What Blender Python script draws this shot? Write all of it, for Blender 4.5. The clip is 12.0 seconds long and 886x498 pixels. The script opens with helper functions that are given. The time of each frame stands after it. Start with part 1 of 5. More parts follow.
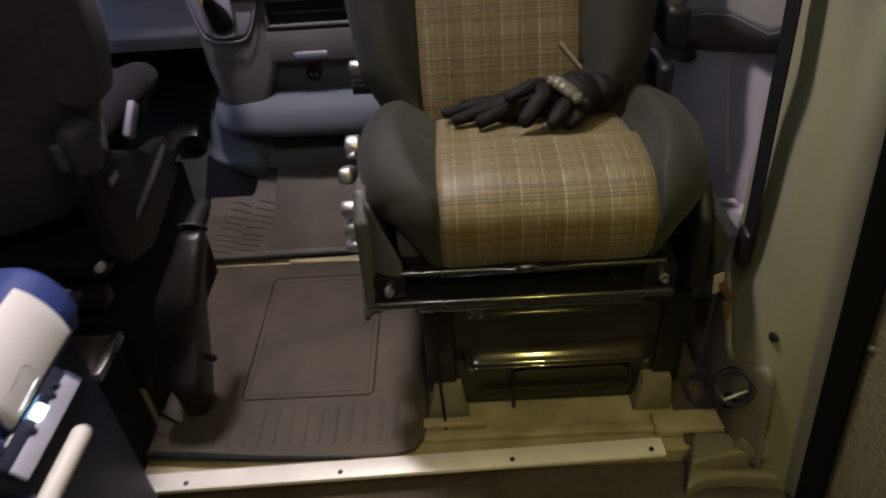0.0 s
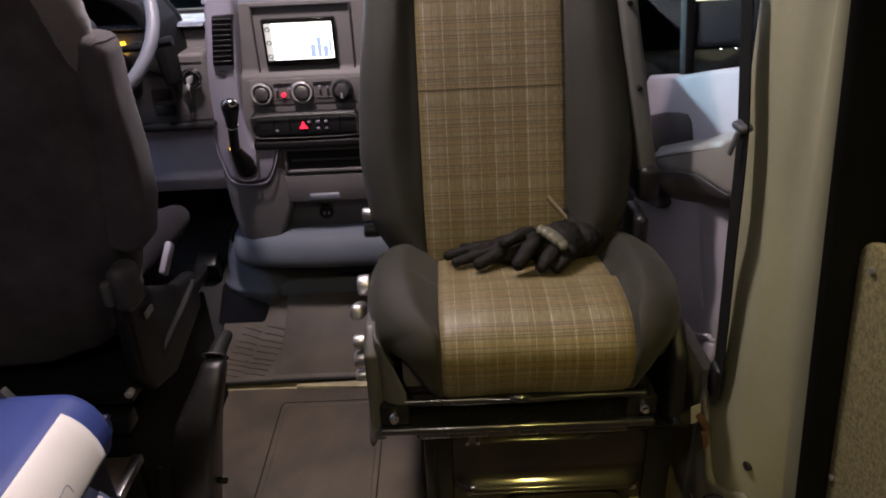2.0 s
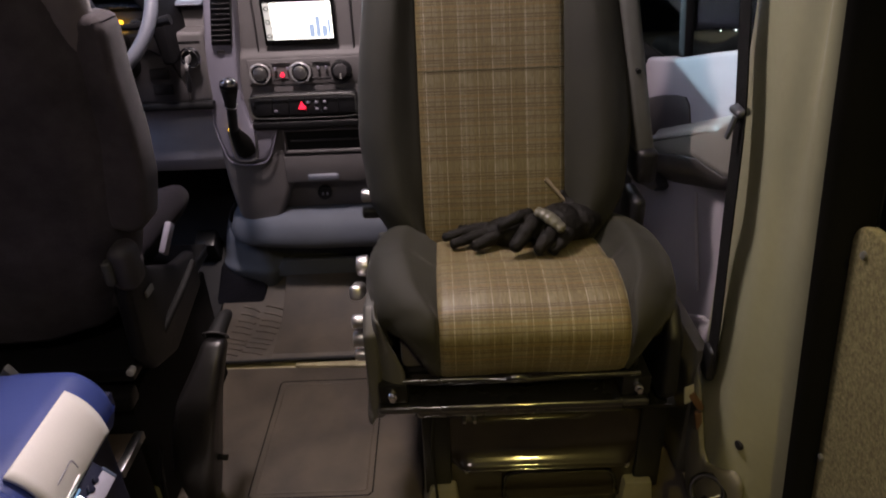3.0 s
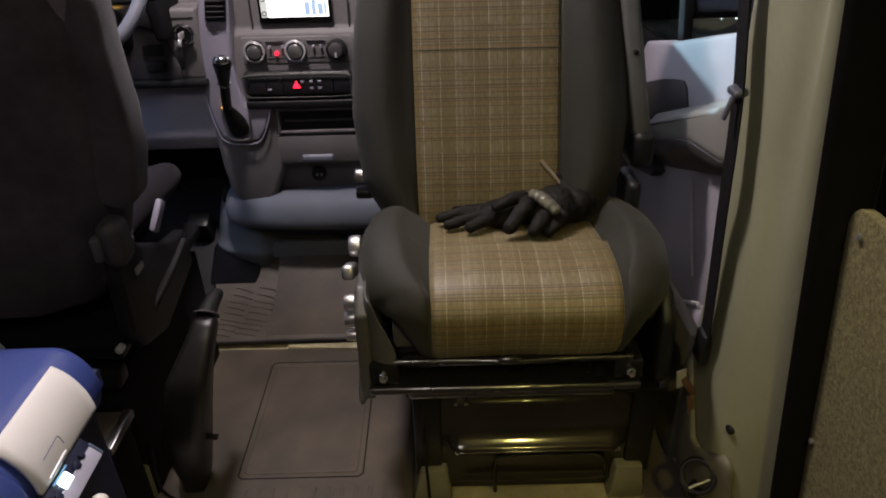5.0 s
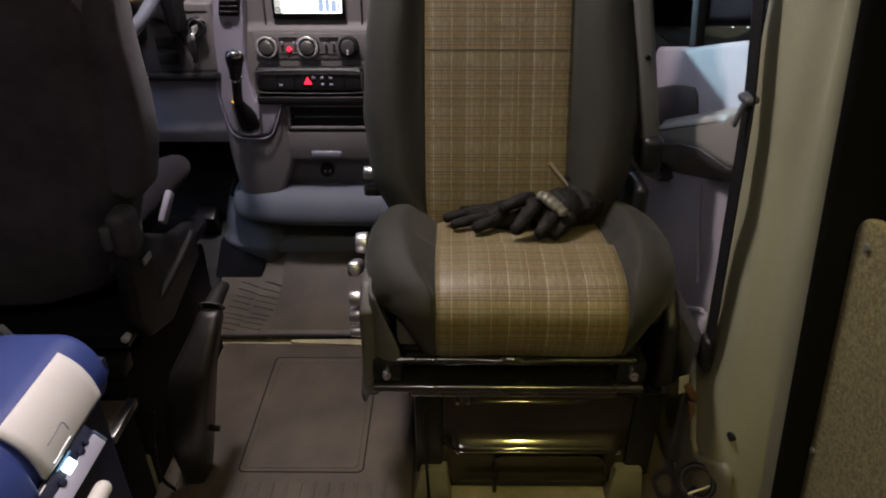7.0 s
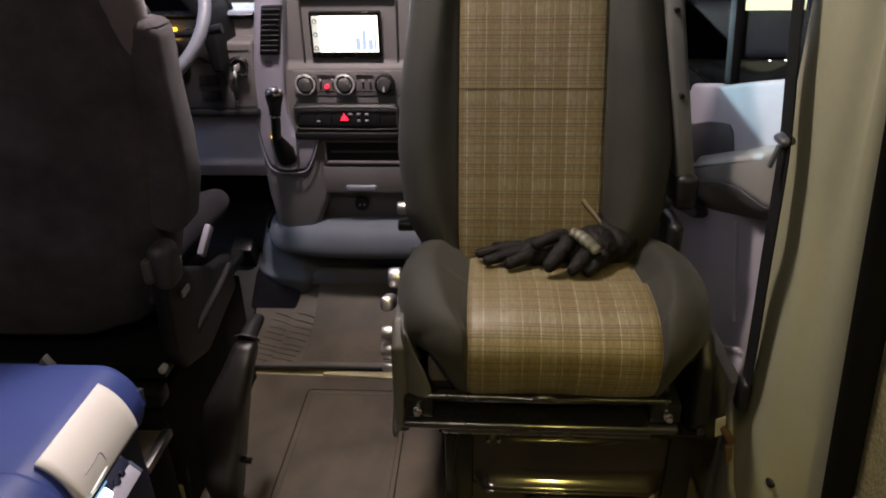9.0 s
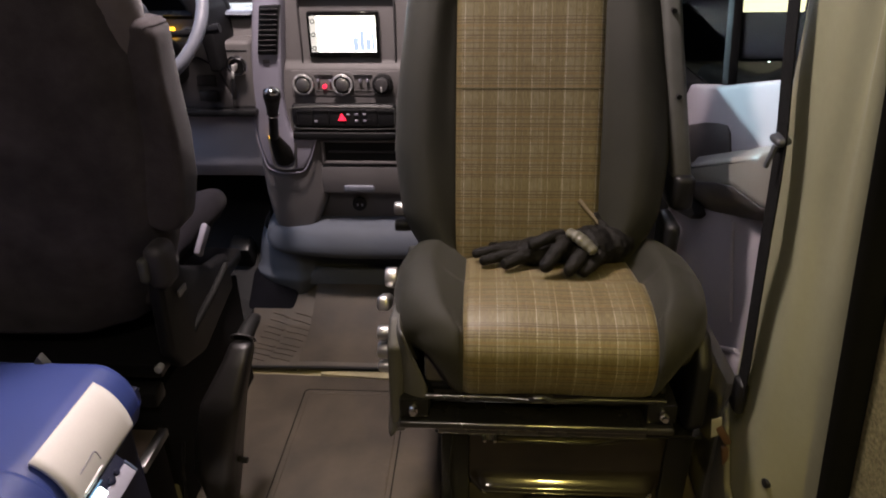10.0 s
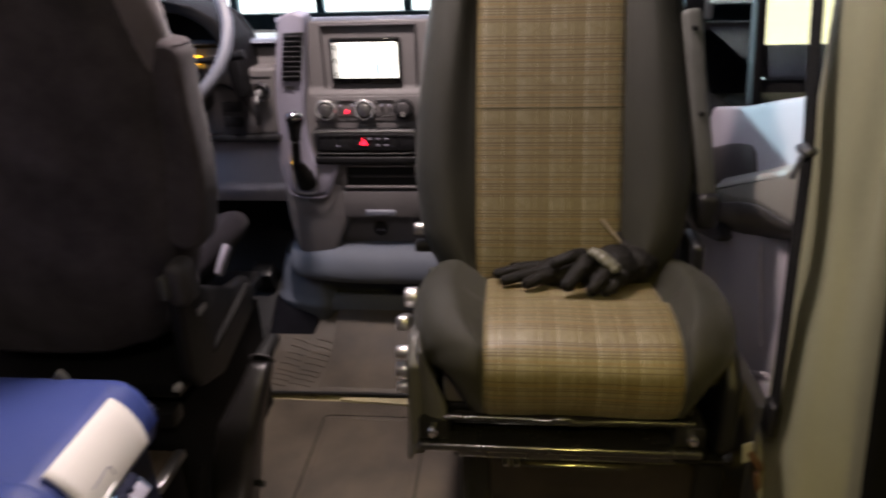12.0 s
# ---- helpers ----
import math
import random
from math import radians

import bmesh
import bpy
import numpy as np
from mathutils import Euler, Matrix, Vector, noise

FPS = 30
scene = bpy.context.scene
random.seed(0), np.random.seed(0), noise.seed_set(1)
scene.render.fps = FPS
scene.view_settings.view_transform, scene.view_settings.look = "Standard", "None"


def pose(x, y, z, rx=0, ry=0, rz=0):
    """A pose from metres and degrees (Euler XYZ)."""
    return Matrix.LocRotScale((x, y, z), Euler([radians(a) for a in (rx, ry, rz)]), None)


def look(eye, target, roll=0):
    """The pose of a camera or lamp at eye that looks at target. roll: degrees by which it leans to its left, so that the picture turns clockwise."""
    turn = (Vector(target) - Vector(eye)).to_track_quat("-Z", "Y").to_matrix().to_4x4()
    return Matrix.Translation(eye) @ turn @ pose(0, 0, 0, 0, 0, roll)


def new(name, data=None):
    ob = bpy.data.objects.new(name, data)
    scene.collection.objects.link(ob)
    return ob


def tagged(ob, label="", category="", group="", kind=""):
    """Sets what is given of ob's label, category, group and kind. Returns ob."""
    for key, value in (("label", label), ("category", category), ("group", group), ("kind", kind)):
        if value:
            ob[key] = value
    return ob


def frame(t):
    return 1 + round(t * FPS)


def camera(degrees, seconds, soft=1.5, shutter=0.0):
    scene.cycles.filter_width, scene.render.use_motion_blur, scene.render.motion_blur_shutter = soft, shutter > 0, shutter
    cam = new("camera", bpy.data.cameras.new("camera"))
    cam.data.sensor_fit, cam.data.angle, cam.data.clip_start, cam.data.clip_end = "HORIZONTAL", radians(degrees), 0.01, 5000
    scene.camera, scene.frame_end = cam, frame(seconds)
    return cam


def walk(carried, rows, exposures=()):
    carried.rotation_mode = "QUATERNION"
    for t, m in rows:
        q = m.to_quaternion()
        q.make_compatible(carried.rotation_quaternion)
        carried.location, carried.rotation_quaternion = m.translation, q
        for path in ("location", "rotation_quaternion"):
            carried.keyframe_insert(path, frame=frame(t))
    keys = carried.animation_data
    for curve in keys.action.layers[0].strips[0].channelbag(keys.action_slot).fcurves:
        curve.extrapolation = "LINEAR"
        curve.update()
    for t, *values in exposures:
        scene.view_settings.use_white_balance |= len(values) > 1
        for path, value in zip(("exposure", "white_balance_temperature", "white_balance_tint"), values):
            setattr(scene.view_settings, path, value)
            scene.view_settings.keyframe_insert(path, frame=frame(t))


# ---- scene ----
cam = camera(66.0, 12.0, 1.9, 1.0)

# ---- the walk ----
PATH = [
    (0, (0.117, 0.199, 0.987), (0.074, 1.788, -0.228), -4.0),
    (0.3, (0.106, 0.157, 1.006), (0.066, 1.793, -0.143), -3.4),
    (0.5, (0.116, 0.145, 1.028), (0.095, 1.871, 0.018), -3.1),
    (0.66, (0.113, 0.128, 1.040), (0.086, 1.880, 0.094), -2.9),
    (1, (0.11, 0.118, 1.045), (0.082, 1.882, 0.103), -2.8),
    (1.5, (0.114, 0.104, 1.057), (0.082, 1.872, 0.124), -3.1),
    (2, (0.113, 0.113, 1.078), (0.096, 1.886, 0.152), -2.8),
    (2.5, (0.11, 0.105, 1.085), (0.09, 1.874, 0.152), -2.8),
    (3, (0.111, 0.105, 1.083), (0.1, 1.851, 0.108), -2.4),
    (3.5, (0.12, 0.107, 1.079), (0.11, 1.844, 0.088), -2.5),
    (5.5, (0.115, 0.108, 1.067), (0.117, 1.835, 0.058), -1.0),
    (6, (0.113, 0.102, 1.068), (0.118, 1.831, 0.062), -0.5),
    (6.5, (0.11, 0.102, 1.068), (0.112, 1.83, 0.061), -0.1),
    (7, (0.113, 0.103, 1.067), (0.098, 1.833, 0.062), -0.1),
    (7.5, (0.112, 0.105, 1.064), (0.053, 1.84, 0.071), -0.7),
    (9.5, (0.114, 0.102, 1.083), (0.002, 1.874, 0.164), -0.9),
    (10, (0.118, 0.102, 1.078), (0.009, 1.872, 0.153), -0.8),
    (10.5, (0.126, 0.088, 1.057), (0.045, 1.862, 0.139), -0.1),
    (11, (0.119, 0.079, 1.057), (0.044, 1.864, 0.159), -0.1),
    (11.4, (0.122, 0.079, 1.055), (0.032, 1.881, 0.192), -0.4),
    (11.46, (0.123, 0.079, 1.056), (0.030, 1.881, 0.192), -0.5),
    (11.5, (0.13, 0.081, 1.059), (0.01, 1.88, 0.193), -1.1),
    (11.55, (0.131, 0.084, 1.059), (-0.006, 1.884, 0.195), -1.3),
    (11.9, (0.131, 0.105, 1.052), (-0.026, 1.913, 0.211), -1.5),
    (12, (0.125, 0.1, 1.046), (-0.056, 1.911, 0.217), -1.8),
]
walk(cam, [(t, look(eye, target, roll)) for t, eye, target, roll in PATH],
     [(0.0, -0.08, 6400, 4), (0.5, -0.26, 6350, 0), (1.0, -0.10, 6400, 2), (1.6, -0.08, 6550, 9), (2.5, -0.08, 6700, 9), (3.0, -0.22, 6750, 10), (3.5, -0.20, 6600, 10), (5.2, -0.20, 6500, 4), (7.5, -0.20, 6550, 4), (9.5, 0.10, 6950, 5), (10.5, 0.10, 6950, 8), (12.0, 0.14, 6900, 7)])


# ---- light ----
world = bpy.data.worlds.new("night")
world.use_nodes = True
scene.world = world
world.node_tree.nodes["Background"].inputs[0].default_value = (0.10, 0.16, 0.32, 1)
world.node_tree.nodes["Background"].inputs[1].default_value = 0.02


def area_lamp(name, eye, target, size, watts, colour, size_y=None):
    data = bpy.data.lights.new(name, "AREA")
    data.shape, data.size, data.size_y = "RECTANGLE", size, size_y or size
    data.energy, data.color = watts, colour
    ob = new(name, data)
    ob.matrix_world = look(eye, target)
    return ob


def spot_lamp(name, eye, target, cone, blend, radius, watts, colour):
    data = bpy.data.lights.new(name, "SPOT")
    data.spot_size, data.spot_blend, data.shadow_soft_size = radians(cone), blend, radius
    data.energy, data.color = watts, colour
    ob = new(name, data)
    ob.matrix_world = look(eye, target)
    return ob


# reading spot over the sliding door, dome lamp above the seats, added fill lamp out of view,
# night light of the street in the windscreen and in the driver's window, one street lamp beyond
spot_lamp("reading_spot_light", (0.44, -0.28, 1.68), (0.38, 0.84, 0.00), 58, 1.0, 0.035, 62.0, (1.0, 0.79, 0.23))
area_lamp("dome_lamp_light", (-0.24, 1.34, 1.80), (-0.24, 1.35, 0.0), 0.14, 28.0, (1.0, 0.84, 0.88))
area_lamp("fill_lamp_light", (-0.12, 0.10, 1.80), (-0.12, 0.12, 0.0), 0.16, 4.6, (1.0, 0.86, 0.80))
area_lamp("windscreen_night_light", (-0.22, 2.38, 1.22), (-0.10, 1.2, 0.45), 1.5, 5.0, (0.66, 0.66, 1.0), 0.5)
area_lamp("side_window_night_light", (-1.12, 1.46, 1.02), (-0.40, 1.66, 0.20), 0.7, 2.4, (0.46, 0.60, 1.0), 0.45)
spot_lamp("street_lamp_light", (-2.3, 6.2, 1.195), (0.56, 1.55, 0.74), 13, 0.3, 0.03, 1300.0, (0.52, 0.80, 1.0))


# ---- materials ----
def nodes_of(name):
    m = bpy.data.materials.new(name)
    m.use_nodes = True
    t = m.node_tree
    return m, t, t.nodes["Principled BSDF"]


def link(t, a, b):
    t.links.new(a, b)


def math_node(t, op, a, b=None, c=None):
    n = t.nodes.new("ShaderNodeMath")
    n.operation = op
    for i, v in enumerate((a, b, c)):
        if v is None:
            continue
        if isinstance(v, (int, float)):
            n.inputs[i].default_value = v
        else:
            t.links.new(v, n.inputs[i])
    return n.outputs[0]


def mix_colour(t, fac, a, b, blend="MIX"):
    n = t.nodes.new("ShaderNodeMix")
    n.data_type, n.blend_type = "RGBA", blend
    for socket, v in ((n.inputs[0], fac), (n.inputs[6], a), (n.inputs[7], b)):
        if isinstance(v, (int, float)):
            socket.default_value = v
        elif isinstance(v, tuple):
            socket.default_value = (*v, 1)
        else:
            t.links.new(v, socket)
    return n.outputs[2]


def noise_node(t, vector, scale, detail=4.0, rough=0.6):
    n = t.nodes.new("ShaderNodeTexNoise")
    n.inputs["Scale"].default_value, n.inputs["Detail"].default_value, n.inputs["Roughness"].default_value = scale, detail, rough
    t.links.new(vector, n.inputs["Vector"])
    return n.outputs["Fac"]


def ramp(t, fac, lo, hi):
    n = t.nodes.new("ShaderNodeMapRange")
    n.inputs[1].default_value, n.inputs[2].default_value = lo, hi
    t.links.new(fac, n.inputs[0])
    return n.outputs[0]


def surface(name, colour, rough=0.6, metal=0.0, grain=400.0, bump=0.15, stain=7.0, vary=0.25, worn=None, spec=0.5, coat=0.0):
    """A surface with fine grain in relief and larger stains or wear in colour and gloss."""
    m, t, p = nodes_of(name)
    co = t.nodes.new("ShaderNodeTexCoord").outputs["Object"]
    big, fine = noise_node(t, co, stain, 5.0), noise_node(t, co, grain, 3.0)
    dark = tuple(v * (1 - vary) for v in colour)
    light = tuple(min(1.0, v * (1 + vary)) for v in (worn or colour))
    base = mix_colour(t, ramp(t, big, 0.3, 0.7), dark, light)
    base = mix_colour(t, math_node(t, "MULTIPLY", fine, 0.35), base, tuple(v * 0.6 for v in colour))
    link(t, base, p.inputs["Base Color"])
    link(t, math_node(t, "MULTIPLY_ADD", big, 0.22, rough - 0.11), p.inputs["Roughness"])
    p.inputs["Metallic"].default_value = metal
    p.inputs["Specular IOR Level"].default_value = spec
    p.inputs["Coat Weight"].default_value = coat
    p.inputs["Coat Roughness"].default_value = 0.12
    b = t.nodes.new("ShaderNodeBump")
    b.inputs["Strength"].default_value, b.inputs["Distance"].default_value = bump, 0.002
    link(t, fine, b.inputs["Height"])
    link(t, b.outputs[0], p.inputs["Normal"])
    return m


def glow(name, colour, strength):
    m, t, p = nodes_of(name)
    p.inputs["Base Color"].default_value = (*(0.3 * v for v in colour), 1)
    p.inputs["Emission Color"].default_value = (*colour, 1)
    p.inputs["Emission Strength"].default_value = strength
    return m


def lines(t, c, period, offset, width):
    """1 on thin lines across the coordinate c, every period metres."""
    f = math_node(t, "FRACT", math_node(t, "MULTIPLY_ADD", c, 1 / period, offset / period + 40.0))
    away = math_node(t, "ABSOLUTE", math_node(t, "SUBTRACT", f, 0.5))
    return math_node(t, "LESS_THAN", away, width / period / 2)


def plaid(name):
    """Woven seat cloth: olive ground, thin dark bars across, pale threads along."""
    m, t, p = nodes_of(name)
    uv = t.nodes.new("ShaderNodeUVMap").outputs[0]
    sep = t.nodes.new("ShaderNodeSeparateXYZ")
    link(t, uv, sep.inputs[0])
    u, v = sep.outputs[0], sep.outputs[1]
    wob = noise_node(t, uv, 60.0, 2.0)
    stretch = t.nodes.new("ShaderNodeVectorMath")
    stretch.operation = "MULTIPLY"
    stretch.inputs[1].default_value = (700.0, 60.0, 1.0)
    link(t, uv, stretch.inputs[0])
    warp = noise_node(t, stretch.outputs[0], 1.0, 2.0)
    stretch2 = t.nodes.new("ShaderNodeVectorMath")
    stretch2.operation = "MULTIPLY"
    stretch2.inputs[1].default_value = (50.0, 800.0, 1.0)
    link(t, uv, stretch2.inputs[0])
    weft = noise_node(t, stretch2.outputs[0], 1.0, 2.0)
    base = mix_colour(t, ramp(t, warp, 0.3, 0.7), (0.088, 0.069, 0.026), (0.165, 0.136, 0.063))
    base = mix_colour(t, math_node(t, "MULTIPLY", ramp(t, weft, 0.45, 0.75), 0.5), base, (0.105, 0.082, 0.033))
    for period, off, width, colour, weight in (
        (0.061, 0.000, 0.0150, (0.20, 0.18, 0.12), 0.34), (0.061, 0.006, 0.0014, (0.46, 0.43, 0.35), 0.50), (0.061, 0.034, 0.0011, (0.42, 0.39, 0.31), 0.45), (0.061, 0.047, 0.0090, (0.20, 0.18, 0.12), 0.32),
        (0.037, 0.011, 0.0010, (0.36, 0.33, 0.26), 0.36), (0.023, 0.003, 0.0010, (0.07, 0.05, 0.022), 0.40), (0.061, 0.024, 0.0060, (0.09, 0.075, 0.036), 0.35)):
        f = math_node(t, "MULTIPLY", lines(t, u, period, off, width), weight)
        base = mix_colour(t, math_node(t, "MULTIPLY", f, ramp(t, wob, 0.25, 0.55)), base, colour)
    for k, off in enumerate((0, 8, 21, 25.5, 31, 40, 44, 70, 76, 81, 94, 103, 108, 116, 126, 130, 140)):
        base = mix_colour(t, math_node(t, "MULTIPLY", lines(t, v, 0.157, off / 1000, 0.0015 + 0.0005 * (k % 3)), (0.66, 0.50, 0.58)[k % 3]), base, (0.042, 0.021, 0.006))
    for off, width in ((13, 0.0040), (35, 0.0035), (86, 0.0045), (112, 0.0035), (135, 0.0030)):
        base = mix_colour(t, math_node(t, "MULTIPLY", lines(t, v, 0.157, off / 1000, width), 0.38), base, (0.150, 0.080, 0.020))
    link(t, base, p.inputs["Base Color"])
    p.inputs["Roughness"].default_value = 0.50
    p.inputs["Sheen Weight"].default_value = 0.05
    b = t.nodes.new("ShaderNodeBump")
    b.inputs["Strength"].default_value, b.inputs["Distance"].default_value = 0.3, 0.001
    link(t, math_node(t, "ADD", warp, weft), b.inputs["Height"])
    link(t, b.outputs[0], p.inputs["Normal"])
    return m


def grooved(name, colour, axis, period, depth, rough, metal):
    """Metal or rubber with fine parallel grooves across one local axis."""
    m, t, p = nodes_of(name)
    co = t.nodes.new("ShaderNodeTexCoord").outputs["Object"]
    sep = t.nodes.new("ShaderNodeSeparateXYZ")
    link(t, co, sep.inputs[0])
    wave = math_node(t, "PINGPONG", math_node(t, "DIVIDE", sep.outputs[axis], period), 0.5)
    big, fine = noise_node(t, co, 9.0, 5.0), noise_node(t, co, 500.0)
    base = mix_colour(t, ramp(t, big, 0.3, 0.7), tuple(v * 0.75 for v in colour), colour)
    base = mix_colour(t, math_node(t, "MULTIPLY", fine, 0.3), base, tuple(v * 0.6 for v in colour))
    link(t, base, p.inputs["Base Color"])
    p.inputs["Metallic"].default_value = metal
    link(t, math_node(t, "MULTIPLY_ADD", big, 0.2, rough - 0.1), p.inputs["Roughness"])
    b = t.nodes.new("ShaderNodeBump")
    b.inputs["Strength"].default_value, b.inputs["Distance"].default_value = 1.0, depth
    link(t, math_node(t, "ADD", wave, math_node(t, "MULTIPLY", fine, 0.3)), b.inputs["Height"])
    link(t, b.outputs[0], p.inputs["Normal"])
    return m


def cloth(name, colour, scale=900.0, bump=0.5, fuzz=0.2, vary=0.2, rough=0.92, spec=0.2):
    m = surface(name, colour, rough, 0.0, scale, bump, 14.0, vary, spec=spec)
    m.node_tree.nodes["Principled BSDF"].inputs["Sheen Weight"].default_value = fuzz
    return m


PLAID = plaid("plaid_cloth")
SEAT_CLOTH = cloth("charcoal_seat_cloth", (0.0168, 0.0166, 0.0098), 900.0, 0.5, 0.05, 0.2, 0.60, 0.36)
BLACK_CLOTH = cloth("black_seat_cloth", (0.055, 0.048, 0.052), 420.0, 0.6, 0.12, 0.45)
# darker violet copy of the black seat cloth, shade put into the colour
SHADED_CLOTH = cloth("shaded_black_seat_cloth", (0.012, 0.0105, 0.014), 900.0, 0.5, 0.02)
# paler copy of the black seat cloth, light on its side put into the colour
LIT_SIDE_CLOTH = cloth("lit_seat_side_cloth", (0.15, 0.13, 0.135), 900.0, 0.4, 0.2)
CARPET = surface("olive_carpet", (0.165, 0.147, 0.070), 0.95, 0.0, 240.0, 1.0, 150.0, 0.45, spec=0.1)
FLOOR_CARPET = cloth("brown_floor_carpet", (0.06, 0.048, 0.036), 220.0, 1.0, 0.3, 0.4)
FOOT_CARPET = cloth("blue_black_carpet", (0.007, 0.007, 0.009), 220.0, 1.0, 0.0, 0.4, spec=0.05)
THREAD = surface("pale_thread", (0.55, 0.52, 0.44), 0.8)
GLOSS_BLACK = surface("black_gloss_paint", (0.005, 0.005, 0.005), 0.30, 0.0, 60.0, 0.02, 12.0, 0.3, spec=0.05, coat=1.0)
GLOSS_BLACK.node_tree.nodes["Principled BSDF"].inputs["Coat Roughness"].default_value = 0.09
# black paint with an even brown tone in its base
BOX_PAINT = surface("brown_black_box_paint", (0.015, 0.0120, 0.008), 0.34, 0.0, 60.0, 0.03, 12.0, 0.35, spec=0.1, coat=1.0)
BOX_PAINT.node_tree.nodes["Principled BSDF"].inputs["Coat Roughness"].default_value = 0.09
DASH_TOP = surface("glossy_blue_grey_dash_top", (0.15, 0.17, 0.215), 0.24, 0.0, 700.0, 0.06, 5.0, 0.12, spec=0.8)
BAR_BLACK = surface("black_glossy_bar", (0.008, 0.008, 0.008), 0.27, 0.0, 200.0, 0.02, spec=1.0, coat=0.8)
BLACK_STEEL = surface("black_satin_steel", (0.008, 0.008, 0.008), 0.32, 0.0, 300.0, 0.05, spec=0.3)
BLACK_PLASTIC = surface("black_plastic", (0.009, 0.009, 0.010), 0.42, 0.0, 700.0, 0.25, spec=0.35)
SOFT_PLASTIC = surface("black_soft_plastic", (0.012, 0.011, 0.011), 0.36, 0.0, 600.0, 0.15)
COVER_PLASTIC = surface("dark_grey_seat_plastic", (0.075, 0.074, 0.068), 0.40, 0.0, 900.0, 0.3)
DASH_GREY = surface("grey_dash_plastic", (0.122, 0.114, 0.115), 0.55, 0.0, 900.0, 0.35, 5.0, 0.12)
DASH_DARK = surface("dark_dash_plastic", (0.045, 0.042, 0.044), 0.5, 0.0, 900.0, 0.35)
DASH_TRIM = surface("silver_grey_dash_trim", (0.26, 0.25, 0.31), 0.42, 0.0, 900.0, 0.12, 5.0, 0.1)
PLINTH_GREY = surface("blue_grey_plastic", (0.100, 0.114, 0.142), 0.72, 0.0, 700.0, 0.3, 5.0, 0.12)
DOOR_GREY = surface("grey_door_plastic", (0.36, 0.335, 0.36), 0.55, 0.0, 800.0, 0.3, 5.0, 0.1)
DOOR_TRIM = surface("pale_door_edge_plastic", (0.55, 0.52, 0.53), 0.4, 0.0, 800.0, 0.1)
DOOR_OLIVE = surface("olive_grey_armrest_plastic", (0.215, 0.205, 0.18), 0.48, 0.0, 800.0, 0.3, 5.0, 0.15)
# dark plastic of the catch bezel, also painted shade on the door
DOOR_DARK_SHADE = surface("dark_and_shaded_door_plastic", (0.045, 0.040, 0.038), 0.55, 0.0, 800.0, 0.3)
CREAM = surface("cream_painted_steel", (0.276, 0.274, 0.172), 0.38, 0.0, 90.0, 0.06, 5.0, 0.10, coat=0.15)
FLOOR_PAINT = surface("dirty_cream_floor_paint", (0.32, 0.285, 0.17), 0.5, 0.0, 90.0, 0.1, 14.0, 0.35)
KNEE_GREY = surface("lilac_grey_plastic", (0.31, 0.305, 0.35), 0.55, 0.0, 700.0, 0.3, 5.0, 0.12)
WHEEL_GREY = surface("blue_grey_wheel_leather", (0.14, 0.15, 0.185), 0.38, 0.0, 500.0, 0.3)
ARM_GREY = surface("grey_armrest_plastic", (0.082, 0.083, 0.076), 0.5, 0.0, 700.0, 0.2)
HOOD_BLACK = surface("matt_black_hood_plastic", (0.007, 0.007, 0.008), 0.7, 0.0, 700.0, 0.2, spec=0.15)
DOOR_BLACK = surface("matt_black_door_skin", (0.005, 0.005, 0.005), 0.9, 0.0, 300.0, 0.01, spec=0.02)
SEAM_BROWN = cloth("brown_seam_cloth", (0.070, 0.060, 0.032), fuzz=0.0)
GREY_TRIM = surface("grey_pillar_trim", (0.16, 0.15, 0.115), 0.7, 0.0, 700.0, 0.4)
SEAL_BLACK = surface("black_seal_rubber", (0.006, 0.006, 0.006), 0.8, 0.0, 300.0, 0.1, spec=0.08)
RUBBER = surface("black_rubber", (0.009, 0.009, 0.009), 0.65, 0.0, 300.0, 0.3, spec=0.25)
GROOVE_SHADE = surface("mat_groove_shade", (0.014, 0.012, 0.011), 0.85, spec=0.1)
MAT_RUBBER = surface("grey_floor_rubber", (0.062, 0.050, 0.036), 0.60, 0.0, 350.0, 0.6, 9.0, 0.45)
ALUMINIUM = grooved("grooved_aluminium", (1.0, 0.98, 0.93), 1, 0.0032, 0.00012, 0.50, 0.15)
CHROME = surface("chrome", (0.75, 0.75, 0.77), 0.16, 1.0, 200.0, 0.02)
SATIN_SILVER = surface("satin_silver", (0.60, 0.59, 0.57), 0.35, 1.0, 200.0, 0.05)
COOLER_BLUE = surface("blue_cooler_plastic", (0.042, 0.068, 0.25), 0.45, 0.0, 700.0, 0.3, 6.0, 0.12)
# navy darkened further, so the colour holds the shade on the body
SHADED_NAVY = surface("shaded_navy_cooler_plastic", (0.007, 0.010, 0.034), 0.5, 0.0, 700.0, 0.3)
PANEL_BLUE = surface("blue_grey_panel_plastic", (0.10, 0.13, 0.20), 0.35)
PANEL_PALE = surface("pale_lilac_panel_plastic", (0.46, 0.46, 0.56), 0.35)
COOLER_WHITE = surface("white_cooler_plastic", (0.84, 0.82, 0.77), 0.5, 0.0, 700.0, 0.15, 5.0, 0.06)
BRIGHT_WHITE = surface("glossy_white_plastic", (0.85, 0.84, 0.82), 0.25)
LEATHER = surface("black_leather", (0.0058, 0.0052, 0.0042), 0.60, 0.0, 350.0, 0.9, 40.0, 0.7, spec=0.2)
GUARD = surface("grey_knuckle_plastic", (0.12, 0.118, 0.092), 0.30, 0.0, 400.0, 0.05)
TAB = surface("tan_strap", (0.20, 0.165, 0.11), 0.6)
DARK_BOARD = surface("near_black_side_board", (0.006, 0.0055, 0.006), 0.6, spec=0.2)
